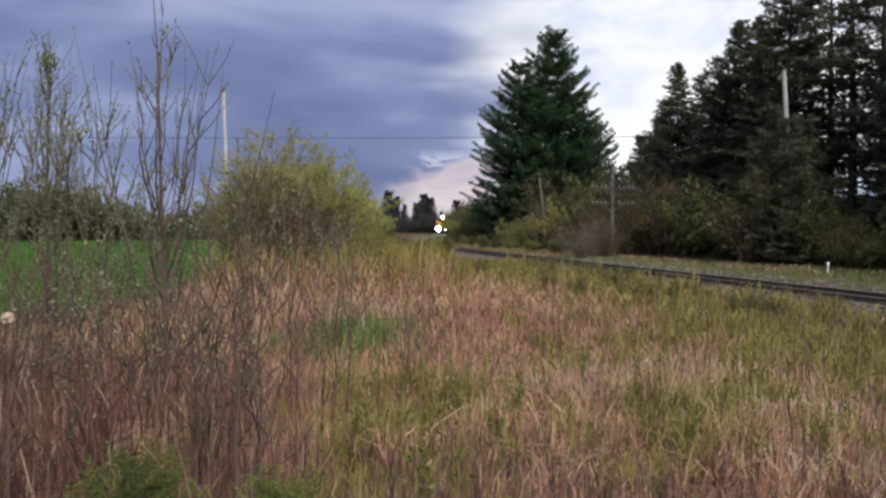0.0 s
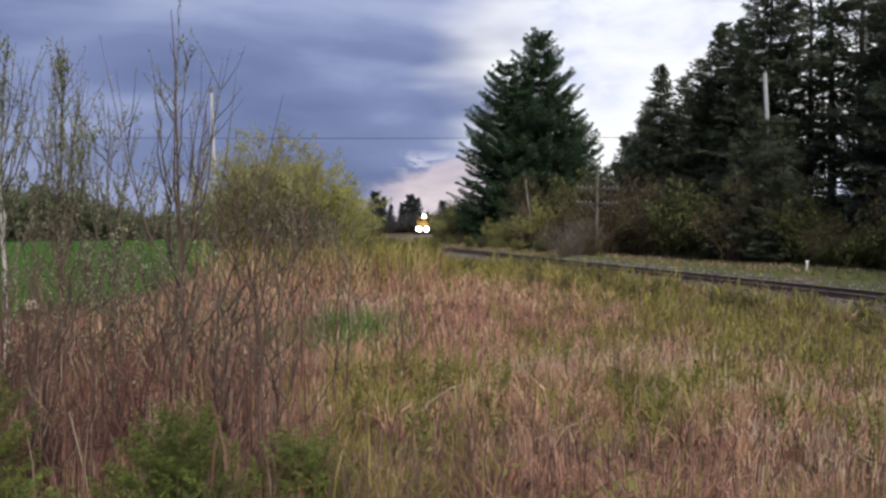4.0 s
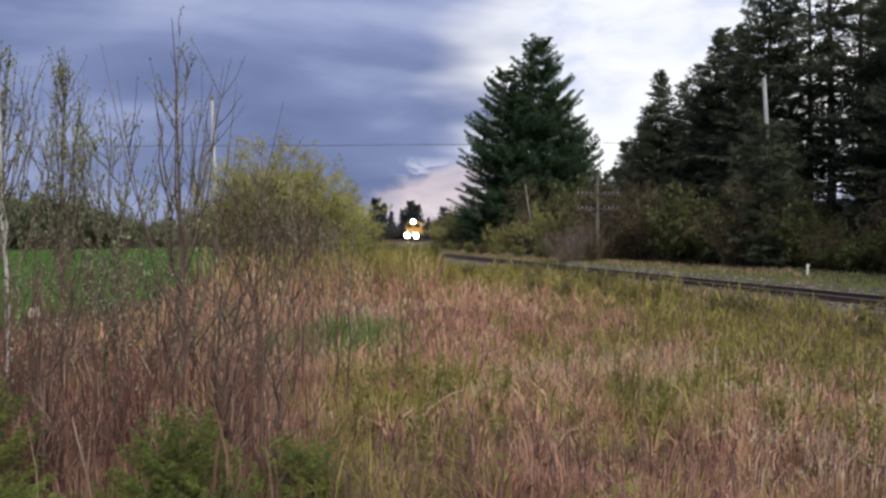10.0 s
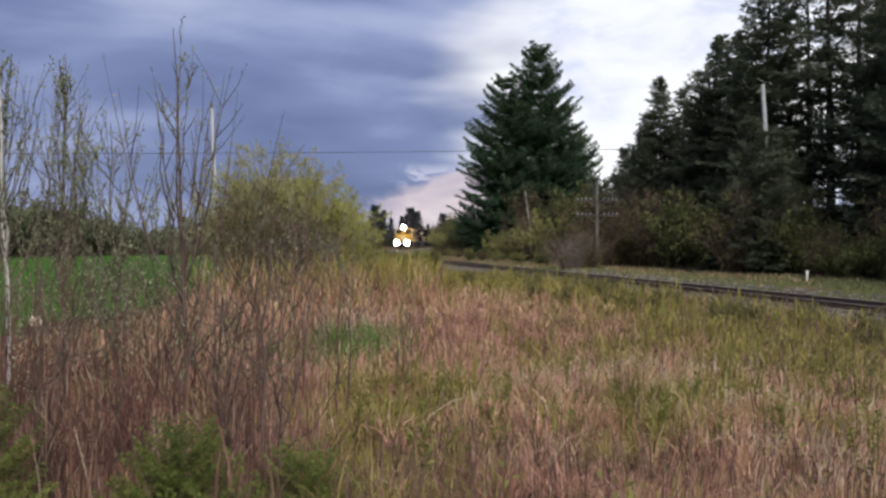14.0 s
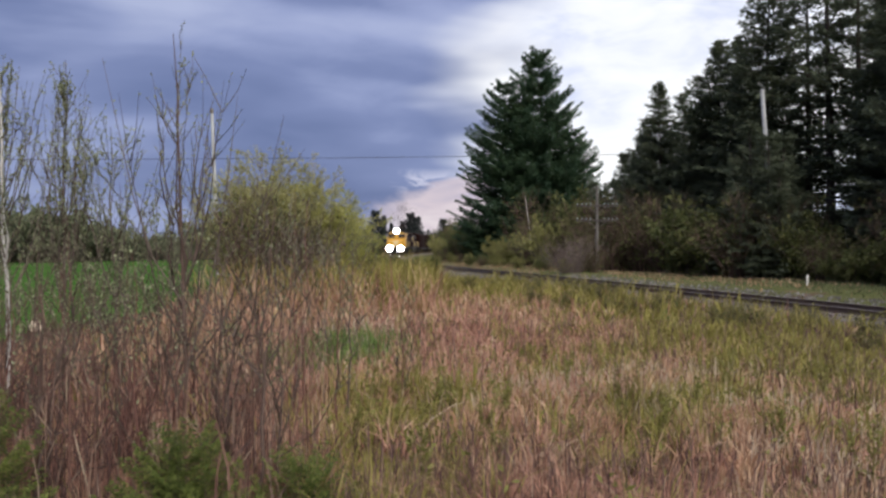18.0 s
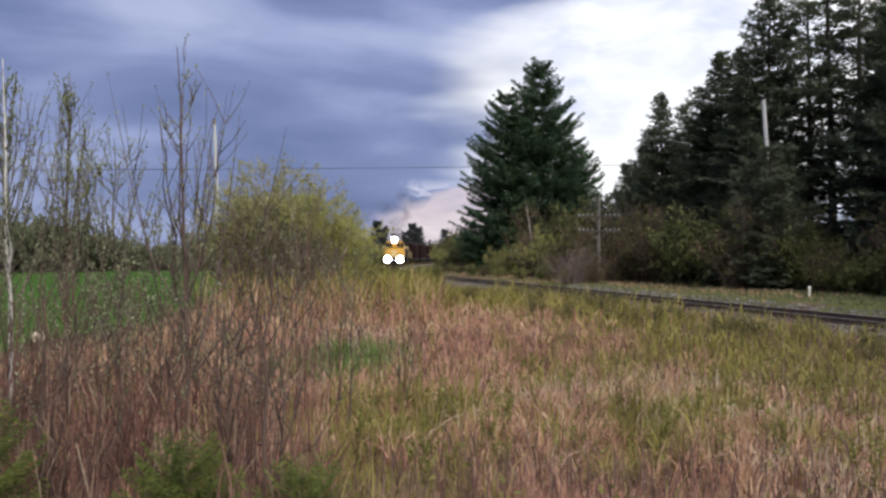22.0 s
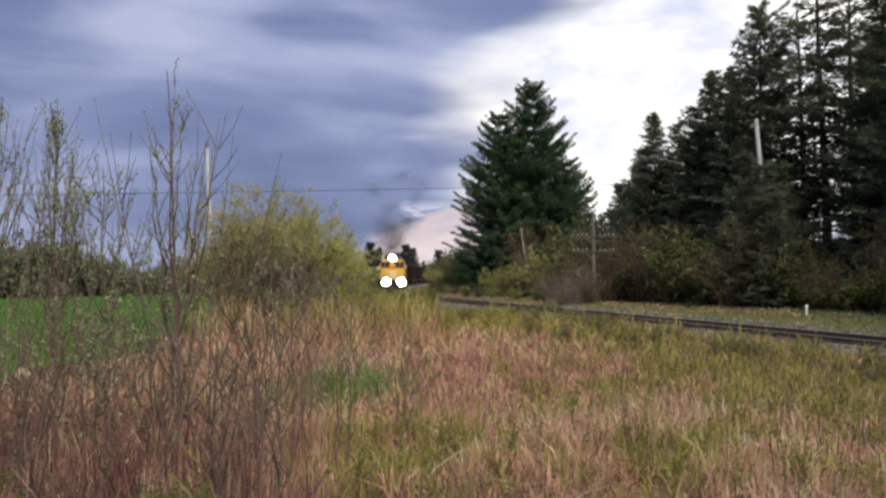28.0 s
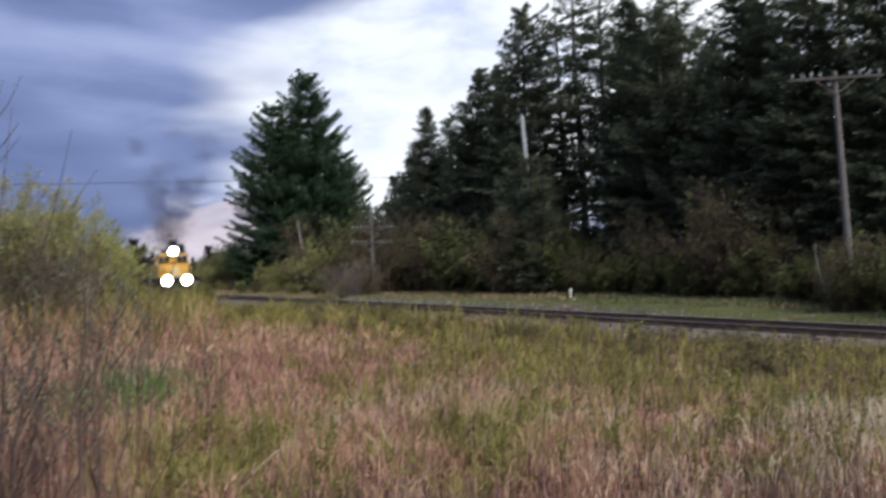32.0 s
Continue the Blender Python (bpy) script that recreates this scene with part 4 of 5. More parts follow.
def build_pines():
    """The broad pines by the bend."""
    g = "broad pines by the bend"
    for text, seed, h, r, deg, dist, turn in (("broad tall green pine with layered upswept limbs", 21, 24.2, 7.5, 6.75, 96, 20), ("broad green pine, shorter, grown against a taller one", 22, 20.6, 7.0, 4.5, 95, 75),
                                             ("green pine with low limbs, half hidden by a taller one", 23, 15.4, 5.6, 8.8, 97, 130), ("low green pine at the foot of taller ones", 24, 9.0, 3.4, 4.2, 101, 40)):
        settle(conifer("white_pine", text, seed, h, r, 0.03, M["pine"], 0.86, 28, 0.35, -0.13, 0.0, 0.60, g, fan=0.42, rows=9, curl=0.27, slim=0.28, tier=0.07, thick=0.6), place(None, deg, dist, turn))


def build_far_trees():
    """Dark trees beyond the bend, and the line of bushes past the field."""
    g = "far dark trees beyond the bend"
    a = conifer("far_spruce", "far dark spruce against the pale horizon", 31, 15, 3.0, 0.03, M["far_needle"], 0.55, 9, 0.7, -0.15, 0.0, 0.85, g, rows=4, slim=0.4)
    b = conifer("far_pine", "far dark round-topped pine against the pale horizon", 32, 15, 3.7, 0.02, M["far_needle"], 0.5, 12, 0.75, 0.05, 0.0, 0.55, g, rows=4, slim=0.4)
    first = {id(a): True, id(b): True}
    for ob, deg, dist, h in ((b, -4.6, 265, 13.2), (a, -4.0, 268, 12.0), (a, -3.5, 266, 11.6), (a, -5.2, 270, 10.5), (b, -2.2, 262, 14.0), (a, -2.75, 266, 12.4), (b, -1.75, 268, 12.8),
                             (a, -1.0, 262, 9.0), (b, 0.05, 272, 12.4), (b, 0.5, 275, 10.2), (a, -5.8, 262, 9.6), (b, -6.6, 268, 9.0), (b, -7.6, 262, 8.4), (a, -0.5, 276, 8.0), (b, 1.2, 270, 8.0)):
        m = place(None, deg, dist, deg * 77 % 360, h / 15.0)
        if first.pop(id(ob), False):
            settle(ob, m)
        else:
            copy_thing(ob, m)
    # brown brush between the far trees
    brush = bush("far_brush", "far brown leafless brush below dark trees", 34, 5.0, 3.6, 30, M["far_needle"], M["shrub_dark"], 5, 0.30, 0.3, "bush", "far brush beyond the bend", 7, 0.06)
    spot = random.Random(8)
    for i in range(17):
        m = place(None, -7.6 + i * 0.55 + spot.uniform(-0.15, 0.15), 250 + spot.uniform(-6, 10), spot.uniform(0, 360), spot.uniform(0.8, 1.45) if i else 1.0)
        copy_thing(brush, m) if i else settle(brush, m)
    # bushes along the far side of the field and beyond the bend
    g = "bushes along the field's far side"
    e = bush("hedge_bush", "dull green bush on the far side of the field", 33, 4.4, 3.4, 26, M["hedge"], M["grey_twig"], 11, 0.30, 0.3, "bush", g, 6, 0.05)
    settle(e, place(None, -30.5, 128))
    for deg, dist, k in ((-28.2, 122, 1.7), (-26.6, 121, 2.1), (-25.0, 124, 1.8), (-23.4, 126, 1.5)):
        copy_thing(e, place(None, deg, dist, deg * 37 % 360, k))
    rng = random.Random(5)
    for i in range(30):
        copy_thing(e, place(None, -29.4 + i * 0.82 + rng.uniform(-0.2, 0.2), 127 + rng.uniform(-4, 6) + max(0, i - 16) * 6, rng.uniform(0, 360), rng.uniform(0.55, 1.5) * (1 + 0.3 * (i > 16))))


def build_edge_bushes():
    """Scrub along the wood's edge and the track, and the willow thicket."""
    g = "scrub along the wood's edge"
    a = bush("scrub_bush", "olive-leaved scrub bush at the wood's edge", 41, 3.2, 1.9, 22, M["scrub"], M["twig"], 16, 0.17, 0.4, "bush", g, 6, 0.03)
    b = bush("bare_bush", "leafless reddish-brown bush at the wood's edge", 42, 3.6, 1.8, 30, M["scrub"], M["bare_twig"], 2, 0.12, 0.5, "bush", g, 7, 0.03)
    c = bush("budding_bush", "yellow-green budding bush beside the track", 43, 3.2, 2.0, 26, M["budding"], M["twig"], 15, 0.12, 0.4, "bush", g, 6, 0.03)
    d = bush("dome_bush", "rounded grey-brown leafless bush beside the track", 44, 2.7, 2.3, 60, M["scrub"], M["grey_twig"], 0, 0.1, 0.1, "bush", g, 8, 0.02)
    kinds, used = {"a": (a, 3.2), "b": (b, 3.6), "c": (c, 3.2), "d": (d, 2.7)}, set()

    def put(key, deg, dist, height, turn=None):
        ob, h = kinds[key]
        m = place(None, deg, dist, deg * 91 % 360 if turn is None else turn, height / h)
        if key in used:
            copy_thing(ob, m)
        else:
            used.add(key)
            settle(ob, m)

    for row in (("c", 3.7, 84, 2.9), ("c", 4.7, 80, 3.0), ("c", 7.0, 74, 4.2), ("c", 7.3, 71, 5.0), ("d", 9.0, 58, 2.9), ("b", 8.2, 70, 4.6), ("b", 10.7, 66, 4.6), ("b", 11.6, 62, 4.2), ("b", 10.4, 58, 2.0), ("b", 5.9, 76, 3.4),
                ("a", 12.6, 64, 3.8), ("a", 4.8, 103, 4.6), ("a", 5.6, 101, 4.2), ("b", 13.4, 62, 5.0), ("b", 15.2, 60, 4.6), ("a", 16.6, 57, 4.4), ("b", 19.6, 52, 4.4), ("a", 18.2, 55, 4.0), ("b", -12.9, 34.5, 3.6), ("d", -10.6, 35, 3.2), ("b", -8.9, 36, 3.2), ("b", -11.6, 33.5, 2.8), ("b", 10.9, 84, 5.4), ("b", 11.7, 82, 5.2), ("a", 10.4, 88, 4.8), ("b", 12.2, 79, 4.6), ("a", 2.8, 96, 3.6), ("a", 1.6, 118, 4.2), ("c", 0.75, 150, 5.0), ("c", 0.55, 166, 5.0), ("a", 1.4, 150, 5.0), ("a", 2.1, 140, 4.6), ("b", 1.6, 158, 6.0), ("a", 0.9, 172, 5.6),
                ("a", 8.9, 84, 5.8), ("a", 9.9, 85, 6.2), ("b", 10.5, 83, 5.8), ("b", 6.6, 83, 6.0)):
        put(*row)
    rng = random.Random(9)
    for i in range(50):
        deg = 13 + i * 0.63 + rng.uniform(-0.3, 0.3)
        edge = 72 - (deg - 12) * 1.9 if deg < 24 else 49 - (deg - 24) * 0.92
        tall = rng.uniform(1.2, 3.2) + (2.0 if i % 3 == 0 and deg < 23 else 0.0)
        kind, back = rng.choice("aaabac" if deg < 25 else "aabaa"), rng.uniform(-1.5, 4.5)
        if deg < 24 or i % 2:
            put(kind, deg, edge + back + (2.0 if deg > 24 else 0.0), tall * (1.0 if deg < 24 else 0.72))
    for i in range(34):
        deg = 24.5 + i * 0.66 + rng.uniform(-0.3, 0.3)
        put(rng.choice("aacba"), deg, 48.2 - (deg - 24) * 0.92 + rng.uniform(-0.6, 1.6), rng.uniform(1.0, 2.4))
    for row in (("b", 33.4, 40.5, 4.4), ("b", 34.8, 39.5, 4.0), ("b", 36.4, 38.5, 3.4), ("b", 29.0, 45.0, 3.6)):
        put(*row)
    for row in (("b", 40.2, 31.6, 1.7), ("b", 42.6, 31.8, 1.9), ("b", 40.8, 29.7, 2.0), ("a", 41.6, 29.9, 1.7), ("b", 42.4, 29.9, 2.1), ("b", 39.9, 29.9, 1.5), ("a", 43.6, 30.0, 1.7)):
        put(*row)
    # low scrub close to the line inside the bend
    for i in range(30):
        x, y, _ = on_track(rng.uniform(30, 76), rng.uniform(3.9, 6.4))
        put(rng.choice("bcac"), math.degrees(math.atan2(x, y)), math.hypot(x, y), rng.uniform(0.6, 1.3))
    for i in range(10):
        x, y, _ = on_track(rng.uniform(66, 92), rng.uniform(6.0, 12.0))
        put(rng.choice("bac"), math.degrees(math.atan2(x, y)), math.hypot(x, y), rng.uniform(2.0, 3.2))
    # taller brush on the inner side of the bend, which hides the tail of the train
    for kind, s, side, height in (("c", 104, 6.8, 3.4), ("c", 118, 6.4, 4.0), ("b", 124, 7.6, 4.4), ("c", 132, 6.2, 4.2), ("a", 140, 6.6, 4.4), ("b", 150, 7.2, 5.0), ("b", 146, 10.0, 6.4), ("a", 128, 9.5, 4.4), ("b", 136, 12.0, 5.6), ("a", 112, 10.5, 3.8)):
        x, y, _ = on_track(s, side + 1.2)
        put(kind, math.degrees(math.atan2(x, y)), math.hypot(x, y), height)
    # weeds against the ballast at the foot of the bend
    for i in range(34):
        x, y, _ = on_track(rng.uniform(58, 135), -rng.uniform(2.9, 4.6))
        put(rng.choice("cacb"), math.degrees(math.atan2(x, y)), math.hypot(x, y), rng.uniform(0.6, 1.1))
    # a hump of rank growth between the meadow and the bend
    for i in range(34):
        put("ccac"[i % 4], -5.6 + i * 0.155 + rng.uniform(-0.2, 0.2), rng.uniform(57, 69), rng.uniform(0.9, 1.4))
    # leafless brush on the field side of the bend
    for i in range(16):
        x, y, _ = on_track(88 + i * 4.2, -rng.uniform(4.8, 9.0))
        put("b" if i % 3 else "a", math.degrees(math.atan2(x, y)), math.hypot(x, y), rng.uniform(1.3, 2.5))
    # the willow thicket
    w = bush("willow_bush", "large rounded willow bush with yellow-green new leaves", 45, 6.2, 2.9, 50, M["willow"], M["grey_twig"], 24, 0.08, 0.5, "bush", "willow thicket", 12, 0.024, 0.75)
    f = bush("willow_bush", "soft rounded bright yellow-green willow bush", 46, 5.6, 2.7, 60, M["willow_soft"], M["grey_twig"], 24, 0.07, 0.45, "bush", "willow thicket", 13, 0.018, 0.65)
    settle(w, place(None, -12.3, 38, 0, 1.06))
    for deg, dist, k in ((-10.8, 39, 1.04), (-13.7, 37, 0.76)):
        copy_thing(w, place(None, deg, dist, deg * 53 % 360, k))
    settle(f, place(None, -8.5, 39.0, 30))
    copy_thing(f, place(None, -7.4, 41.5, 200, 0.82))
    copy_thing(f, place(None, -9.6, 40.0, 110, 0.82))


build_wood()
build_pines()
build_far_trees()
build_edge_bushes()


def sapling(name, label, seed, h, thick, branches, bark, budded, lean=(0, 0), spread_out=0.35, low=0.15, leaders=0, fork=0.3, leaf=1.0):
    """A thin young tree: a stem with upward branches and opening buds."""
    rng = np.random.default_rng(seed)
    ob = thing(name, Matrix(), label, "sapling", "saplings in the meadow")
    trunk, wood, buds = Pile(), Pile(), Pile()
    k = 9
    s = np.linspace(0, 1, k)
    stem = np.stack([lean[0] * s * s, lean[1] * s * s, h * s - 0.1], 1)
    stem[1:-1, :2] += rng.normal(0, 0.015, (k - 2, 2))
    trunk.tube(stem, thick * (1 - 0.88 * s), 6)
    runs = [(stem[k // 2:], 1.0)]
    # leaders part from the stem at the fork and climb beside it
    for j in range(leaders):
        i = fork + rng.uniform(0, 0.16)
        o = np.array([np.interp(i, s, stem[:, c]) for c in range(3)])
        a, L, q = j * 2.4 + rng.uniform(-0.4, 0.4), h * (rng.uniform(0.72, 1.0) - i), np.linspace(0, 1, 8)
        out = L * rng.uniform(0.08, 0.24)
        pts = o + np.stack([math.cos(a) * out * q ** 0.6, math.sin(a) * out * q ** 0.6, L * q], 1)
        pts[1:] += rng.normal(0, 0.014, (7, 3))
        trunk.tube(pts, thick * 0.5 * (1 - 0.85 * q), 5)
        runs.append((pts, 1.0))
        for _ in range(7):
            f = rng.uniform(0.12, 0.92)
            o2 = np.array([np.interp(f, q, pts[:, c]) for c in range(3)])
            b = rng.uniform(0, 6.283)
            l2 = L * rng.uniform(0.10, 0.26)
            t2 = np.array([o2, o2 + l2 * np.array([math.cos(b) * 0.34, math.sin(b) * 0.34, 0.42]), o2 + l2 * np.array([math.cos(b) * 0.44, math.sin(b) * 0.44, 0.95])])
            wood.tube(t2, thick * np.array([0.22, 0.16, 0.07]), 3)
            runs.append((t2, 0.8))
    for _ in range(branches):
        i = rng.uniform(low, 0.88)
        o = np.array([np.interp(i, s, stem[:, c]) for c in range(3)])
        a = rng.uniform(0, 6.283)
        L = h * (1 - i) * rng.uniform(0.45, 0.85) + 0.15
        q = np.linspace(0, 1, 5)
        out = L * spread_out * rng.uniform(0.5, 1.2)
        pts = o + np.stack([math.cos(a) * out * q ** 0.7, math.sin(a) * out * q ** 0.7, L * q ** 1.15], 1)
        pts[1:] += rng.normal(0, 0.012, (4, 3))
        wood.tube(pts, thick * (0.34 * (1 - i) + 0.10) * (1 - 0.85 * q), 4)
        runs.append((pts, 0.8))
        for _ in range(rng.integers(2, 6)):
            j = rng.uniform(0.2, 0.8)
            o2 = np.array([np.interp(j, q, pts[:, c]) for c in range(3)])
            d = unit(np.array([rng.normal(0, 0.5), rng.normal(0, 0.5), 1.0]))
            l2 = L * rng.uniform(0.15, 0.4)
            t2 = np.array([o2, o2 + d * l2 * 0.5 + rng.normal(0, 0.01, 3), o2 + d * l2])
            wood.tube(t2, np.array([0.0045, 0.003, 0.0015]), 3)
            runs.append((t2, 0.6))
    part("stem", trunk.mesh("stem", [bark], True), bark, ob)
    part("branchwork", wood.mesh("branchwork", [M["twig"]], True), M["twig"], ob)
    base = []
    for pts, w in runs:
        n = int(budded * w * len(pts) * 2)
        u = rng.random(n) * (len(pts) - 1)
        i = u.astype(int)
        f = (u - i)[:, None]
        base.append(pts[i] * (1 - f) + pts[np.minimum(i + 1, len(pts) - 1)] * f)
    base = np.concatenate(base)
    n = len(base)
    way = unit(spin(rng, n) * 0.8 + np.array([0, 0, 0.7]))
    sz = rng.uniform(0.012, 0.034, n) * leaf
    buds.kites(base, way, unit(np.cross(way, spin(rng, n))), sz, sz * 0.5)
    tagged(part("foliage", buds.mesh("foliage", [M["bud"]]), M["bud"], ob), kind="stuff")
    return ob


def stand(ob, x, y, turn=0.0, scale=1.0):
    ob.matrix_world = Matrix.Translation((x, y, gz(x, y))) @ Matrix.Rotation(radians(turn), 4, "Z") @ Matrix.Diagonal((scale, scale, scale, 1))
    return ob


def build_saplings():
    stand(sapling("poplar_sapling", "thin brown sapling forking into upright twigs with sparse buds", 51, 3.55, 0.026, 18, M["shrub_dark"], 2.5, (-0.10, 0), 0.34, 0.22, 3, 0.34), -2.10, 6.75, 10)
    stand(sapling("poplar_sapling", "tall thin grey-brown sapling with opening buds", 52, 4.1, 0.026, 24, M["twig"], 5, (0.02, 0), 0.15, 0.24, 1, 0.35, 1.2), -4.28, 9.36, 80)
    stand(sapling("birch_sapling", "white-barked birch sapling with sparse twigs", 53, 4.2, 0.036, 34, M["birch"], 5, (0.18, 0), 0.32, 0.3, 2, 0.4, 1.3), -4.78, 9.1, 150)
    stand(sapling("aspen_sapling", "low sapling with many pale green opening leaves", 54, 3.2, 0.022, 26, M["twig"], 5, (0.05, 0), 0.62, 0.15, 3, 0.3, 1.15), -3.52, 8.9, 200)
    stand(sapling("aspen_sapling", "slender sapling with crooked side twigs and pale new leaves", 55, 3.1, 0.02, 20, M["twig"], 4, (-0.06, 0), 0.6, 0.15, 2, 0.3, 1.1), -3.95, 8.8, 260)
    stand(sapling("aspen_sapling", "thin sapling with pale green opening leaves", 58, 2.7, 0.018, 22, M["twig"], 5, (0.04, 0), 0.6, 0.15, 2, 0.35, 1.1), -4.9, 8.5, 20)
    stand(sapling("aspen_sapling", "small sapling with pale green opening leaves", 59, 2.5, 0.016, 20, M["twig"], 4, (-0.04, 0), 0.6, 0.15, 2, 0.3, 1.1), -3.0, 8.7, 70)
    stand(sapling("willow_shoot", "thin dark crooked willow shoot with pale buds", 56, 1.9, 0.015, 9, M["shrub_dark"], 1, (0.10, 0), 0.55, 0.3, 1, 0.4, 0.7), -1.02, 4.5, 0)
    stand(sapling("willow_shoot", "thin forked willow shoot with pale buds", 57, 1.75, 0.012, 9, M["shrub_dark"], 1.2, (0.10, 0), 0.6, 0.25, 2, 0.3, 0.7), -0.95, 4.85, 120)
    for x, y, h, seed in ((-1.45, 8.2, 2.5, 62), (-1.25, 7.4, 2.3, 168), (-1.75, 7.8, 2.6, 169), (-0.95, 8.4, 2.2, 167), (-2.5, 7.5, 2.1, 63), (-1.0, 7.8, 1.9, 64), (-2.75, 8.6, 2.3, 65), (-3.1, 8.1, 1.9, 66), (-4.0, 8.2, 1.8, 67),
                          (-2.55, 6.6, 1.6, 69), (-3.3, 7.3, 2.0, 70), (-3.75, 7.7, 2.1, 161), (-2.9, 7.1, 1.7, 163), (-4.4, 7.9, 1.7, 165), (-0.45, 9.4, 1.5, 166)):
        stand(sapling("willow_shoot", "thin brown willow shoot with small pale buds", seed, h, 0.013, 8, M["twig"] if seed % 2 else M["shrub_red"], 1.5, (0.05 * math.sin(seed), 0), 0.6, 0.2, 1, 0.35), x, y, seed * 40)
    rng = random.Random(91)
    for k in range(13):
        deg, dist = -27.5 + k * 1.2 + rng.uniform(-0.5, 0.5), rng.uniform(4.8, 7.8)
        ob = sapling("willow_shoot", "slender branching brown shoot with a few pale buds", 170 + k, rng.uniform(1.0, 1.7), rng.uniform(0.010, 0.014), 6, M["shrub_dark"] if k % 3 else M["shrub_red"], 0.9, (rng.uniform(-0.12, 0.12), 0), 0.65, 0.2, 1 + k % 2, 0.3)
        stand(ob, *bearing(deg, dist), rng.uniform(0, 360))
    # young spruces close by
    g = "young spruces in the grass"
    for deg, dist, h, r, seed in ((-29.9, 4.5, 0.78, 0.34, 71), (-28.0, 4.15, 0.36, 0.24, 72), (-17.7, 4.4, 0.60, 0.30, 73), (-15.9, 4.25, 0.34, 0.24, 74), (-9.7, 4.5, 0.44, 0.22, 75), (-19.6, 4.2, 0.36, 0.24, 76)):
        ob = conifer("young_spruce", "small bright green young spruce in the grass", seed, h, r, 0.02, M["young_needle"], 0.044, 12, 0.030, 0.10, 0.0, 0.75, g, fan=0.34, rows=10, slim=0.15, tier=0.05, curl=0.30)
        settle(ob, place(None, deg, dist, seed * 30, 1.0, 0.03))
    # leafless shrubs tangled at the edge of the clearing
    g = "leafless shrubs in the meadow"
    kinds = [bush("leafless_shrub", text, seed, h, 0.5, 9, M["bud"], mat, 0, 0.03, 0.5, "shrub", g, 5, 0.010)
             for text, seed, h, mat in (("thin leafless reddish-brown shrub in dead grass", 81, 1.5, M["shrub_red"]), ("thin leafless dark brown shrub in dead grass", 82, 1.7, M["shrub_dark"]), ("low leafless reddish shrub in dead grass", 83, 1.1, M["shrub_red"]))]
    rng = random.Random(21)
    for i in range(15):
        deg, dist = rng.uniform(-31, -11), rng.uniform(5.2, 9.0)
        ob = kinds[i % 3]
        m = place(None, deg, dist, rng.uniform(0, 360), rng.uniform(0.75, 1.2))
        settle(ob, m) if i < 3 else copy_thing(ob, m)
    low = [bush("low_shrub", text, seed, h, 0.55, 16, M["scrub_leaf"], mat, 5, 0.05, 0.3, "shrub", "low shrubs along the track", 6, 0.009)
           for text, seed, h, mat in (("low brown shrub with a few olive leaves near the track", 85, 0.9, M["twig"]), ("low dense dark shrub with olive leaves near the track", 86, 0.75, M["shrub_dark"]))]
    for i in range(44):
        x, y, _ = on_track(rng.uniform(-19, 24), rng.uniform(-7.5, -2.6))
        ob = low[i % 2]
        m = Matrix.Translation((x, y, gz(x, y))) @ Matrix.Rotation(rng.uniform(0, 6.28), 4, "Z") @ Matrix.Diagonal((*[rng.uniform(0.7, 1.2)] * 3, 1))
        if i < 2:
            ob.matrix_world = Matrix.Translation((x, y, gz(x, y)))
        else:
            copy_thing(ob, m)


build_saplings()


def tall_weed(label, seed, h, stems, leaves):
    """A weed of several upright stalks, with narrow leaves along them."""
    rng = np.random.default_rng(seed)
    ob = thing("tall_weed", Matrix(), label, "weed", "tall weeds in the meadow")
    for _ in range(stems):
        a, L = rng.uniform(0, 6.283), h * rng.uniform(0.6, 1.05)
        q = np.linspace(0, 1, 5)
        pts = np.stack([math.cos(a) * (0.05 + 0.14 * q ** 1.5) * h, math.sin(a) * (0.05 + 0.14 * q ** 1.5) * h, L * q - 0.05], 1)
        pts[1:, :2] += rng.normal(0, 0.012, (4, 2))
        p, g = Pile(), Pile()
        p.tube(pts, 0.0055 * (1 - 0.7 * q), 4)
        stalk = part("stalk", p.mesh("stalk", [M["weed_stalk"]], True), M["weed_stalk"], ob)
        u = 0.2 + 0.8 * rng.random(leaves) ** 0.8
        base = np.stack([np.interp(u, q, pts[:, c]) for c in range(3)], 1)
        way = unit(spin(rng, leaves) * 0.8 + np.array([0, 0, 0.8]))
        ln = rng.uniform(0.03, 0.085, leaves) * (1.15 - 0.5 * u)
        g.kites(base, way, unit(np.cross(way, spin(rng, leaves))), ln, ln * 0.36)
        tagged(part("leaves", g.mesh("leaves", [M["weed"]]), M["weed"], stalk), kind="stuff")
    return ob


def build_weeds():
    kinds = [tall_weed("upright weed with narrow yellow-green leaves in dead grass", 301, 0.85, 6, 26),
             tall_weed("tall thin brown-stalked weed with sparse olive leaves", 302, 1.0, 4, 16),
             tall_weed("low bushy weed with yellow-green leaves in dead grass", 303, 0.55, 8, 24)]
    rng = random.Random(33)
    spots = [(18.6, 11.0), (21.8, 7.4), (22.3, 7.0), (27.0, 6.2), (-5.6, 8.0), (-6.2, 7.2), (-4.4, 6.6), (0.5, 8.6), (13.5, 13.0), (30.0, 8.5), (9.0, 9.5), (24.5, 12.0), (33.0, 10.0), (36.5, 7.5)]
    spots += [(rng.uniform(-8, 5), rng.uniform(5.2, 10.5)) for _ in range(14)] + [(rng.uniform(8, 44), rng.uniform(6.0, 16.0)) for _ in range(26)]
    for i, (deg, dist) in enumerate(spots):
        ob = kinds[i % 3]
        m = place(None, deg, dist, rng.uniform(0, 360), 1.0 if i < 3 else rng.uniform(0.7, 1.1))
        settle(ob, m) if i < 3 else copy_thing(ob, m)


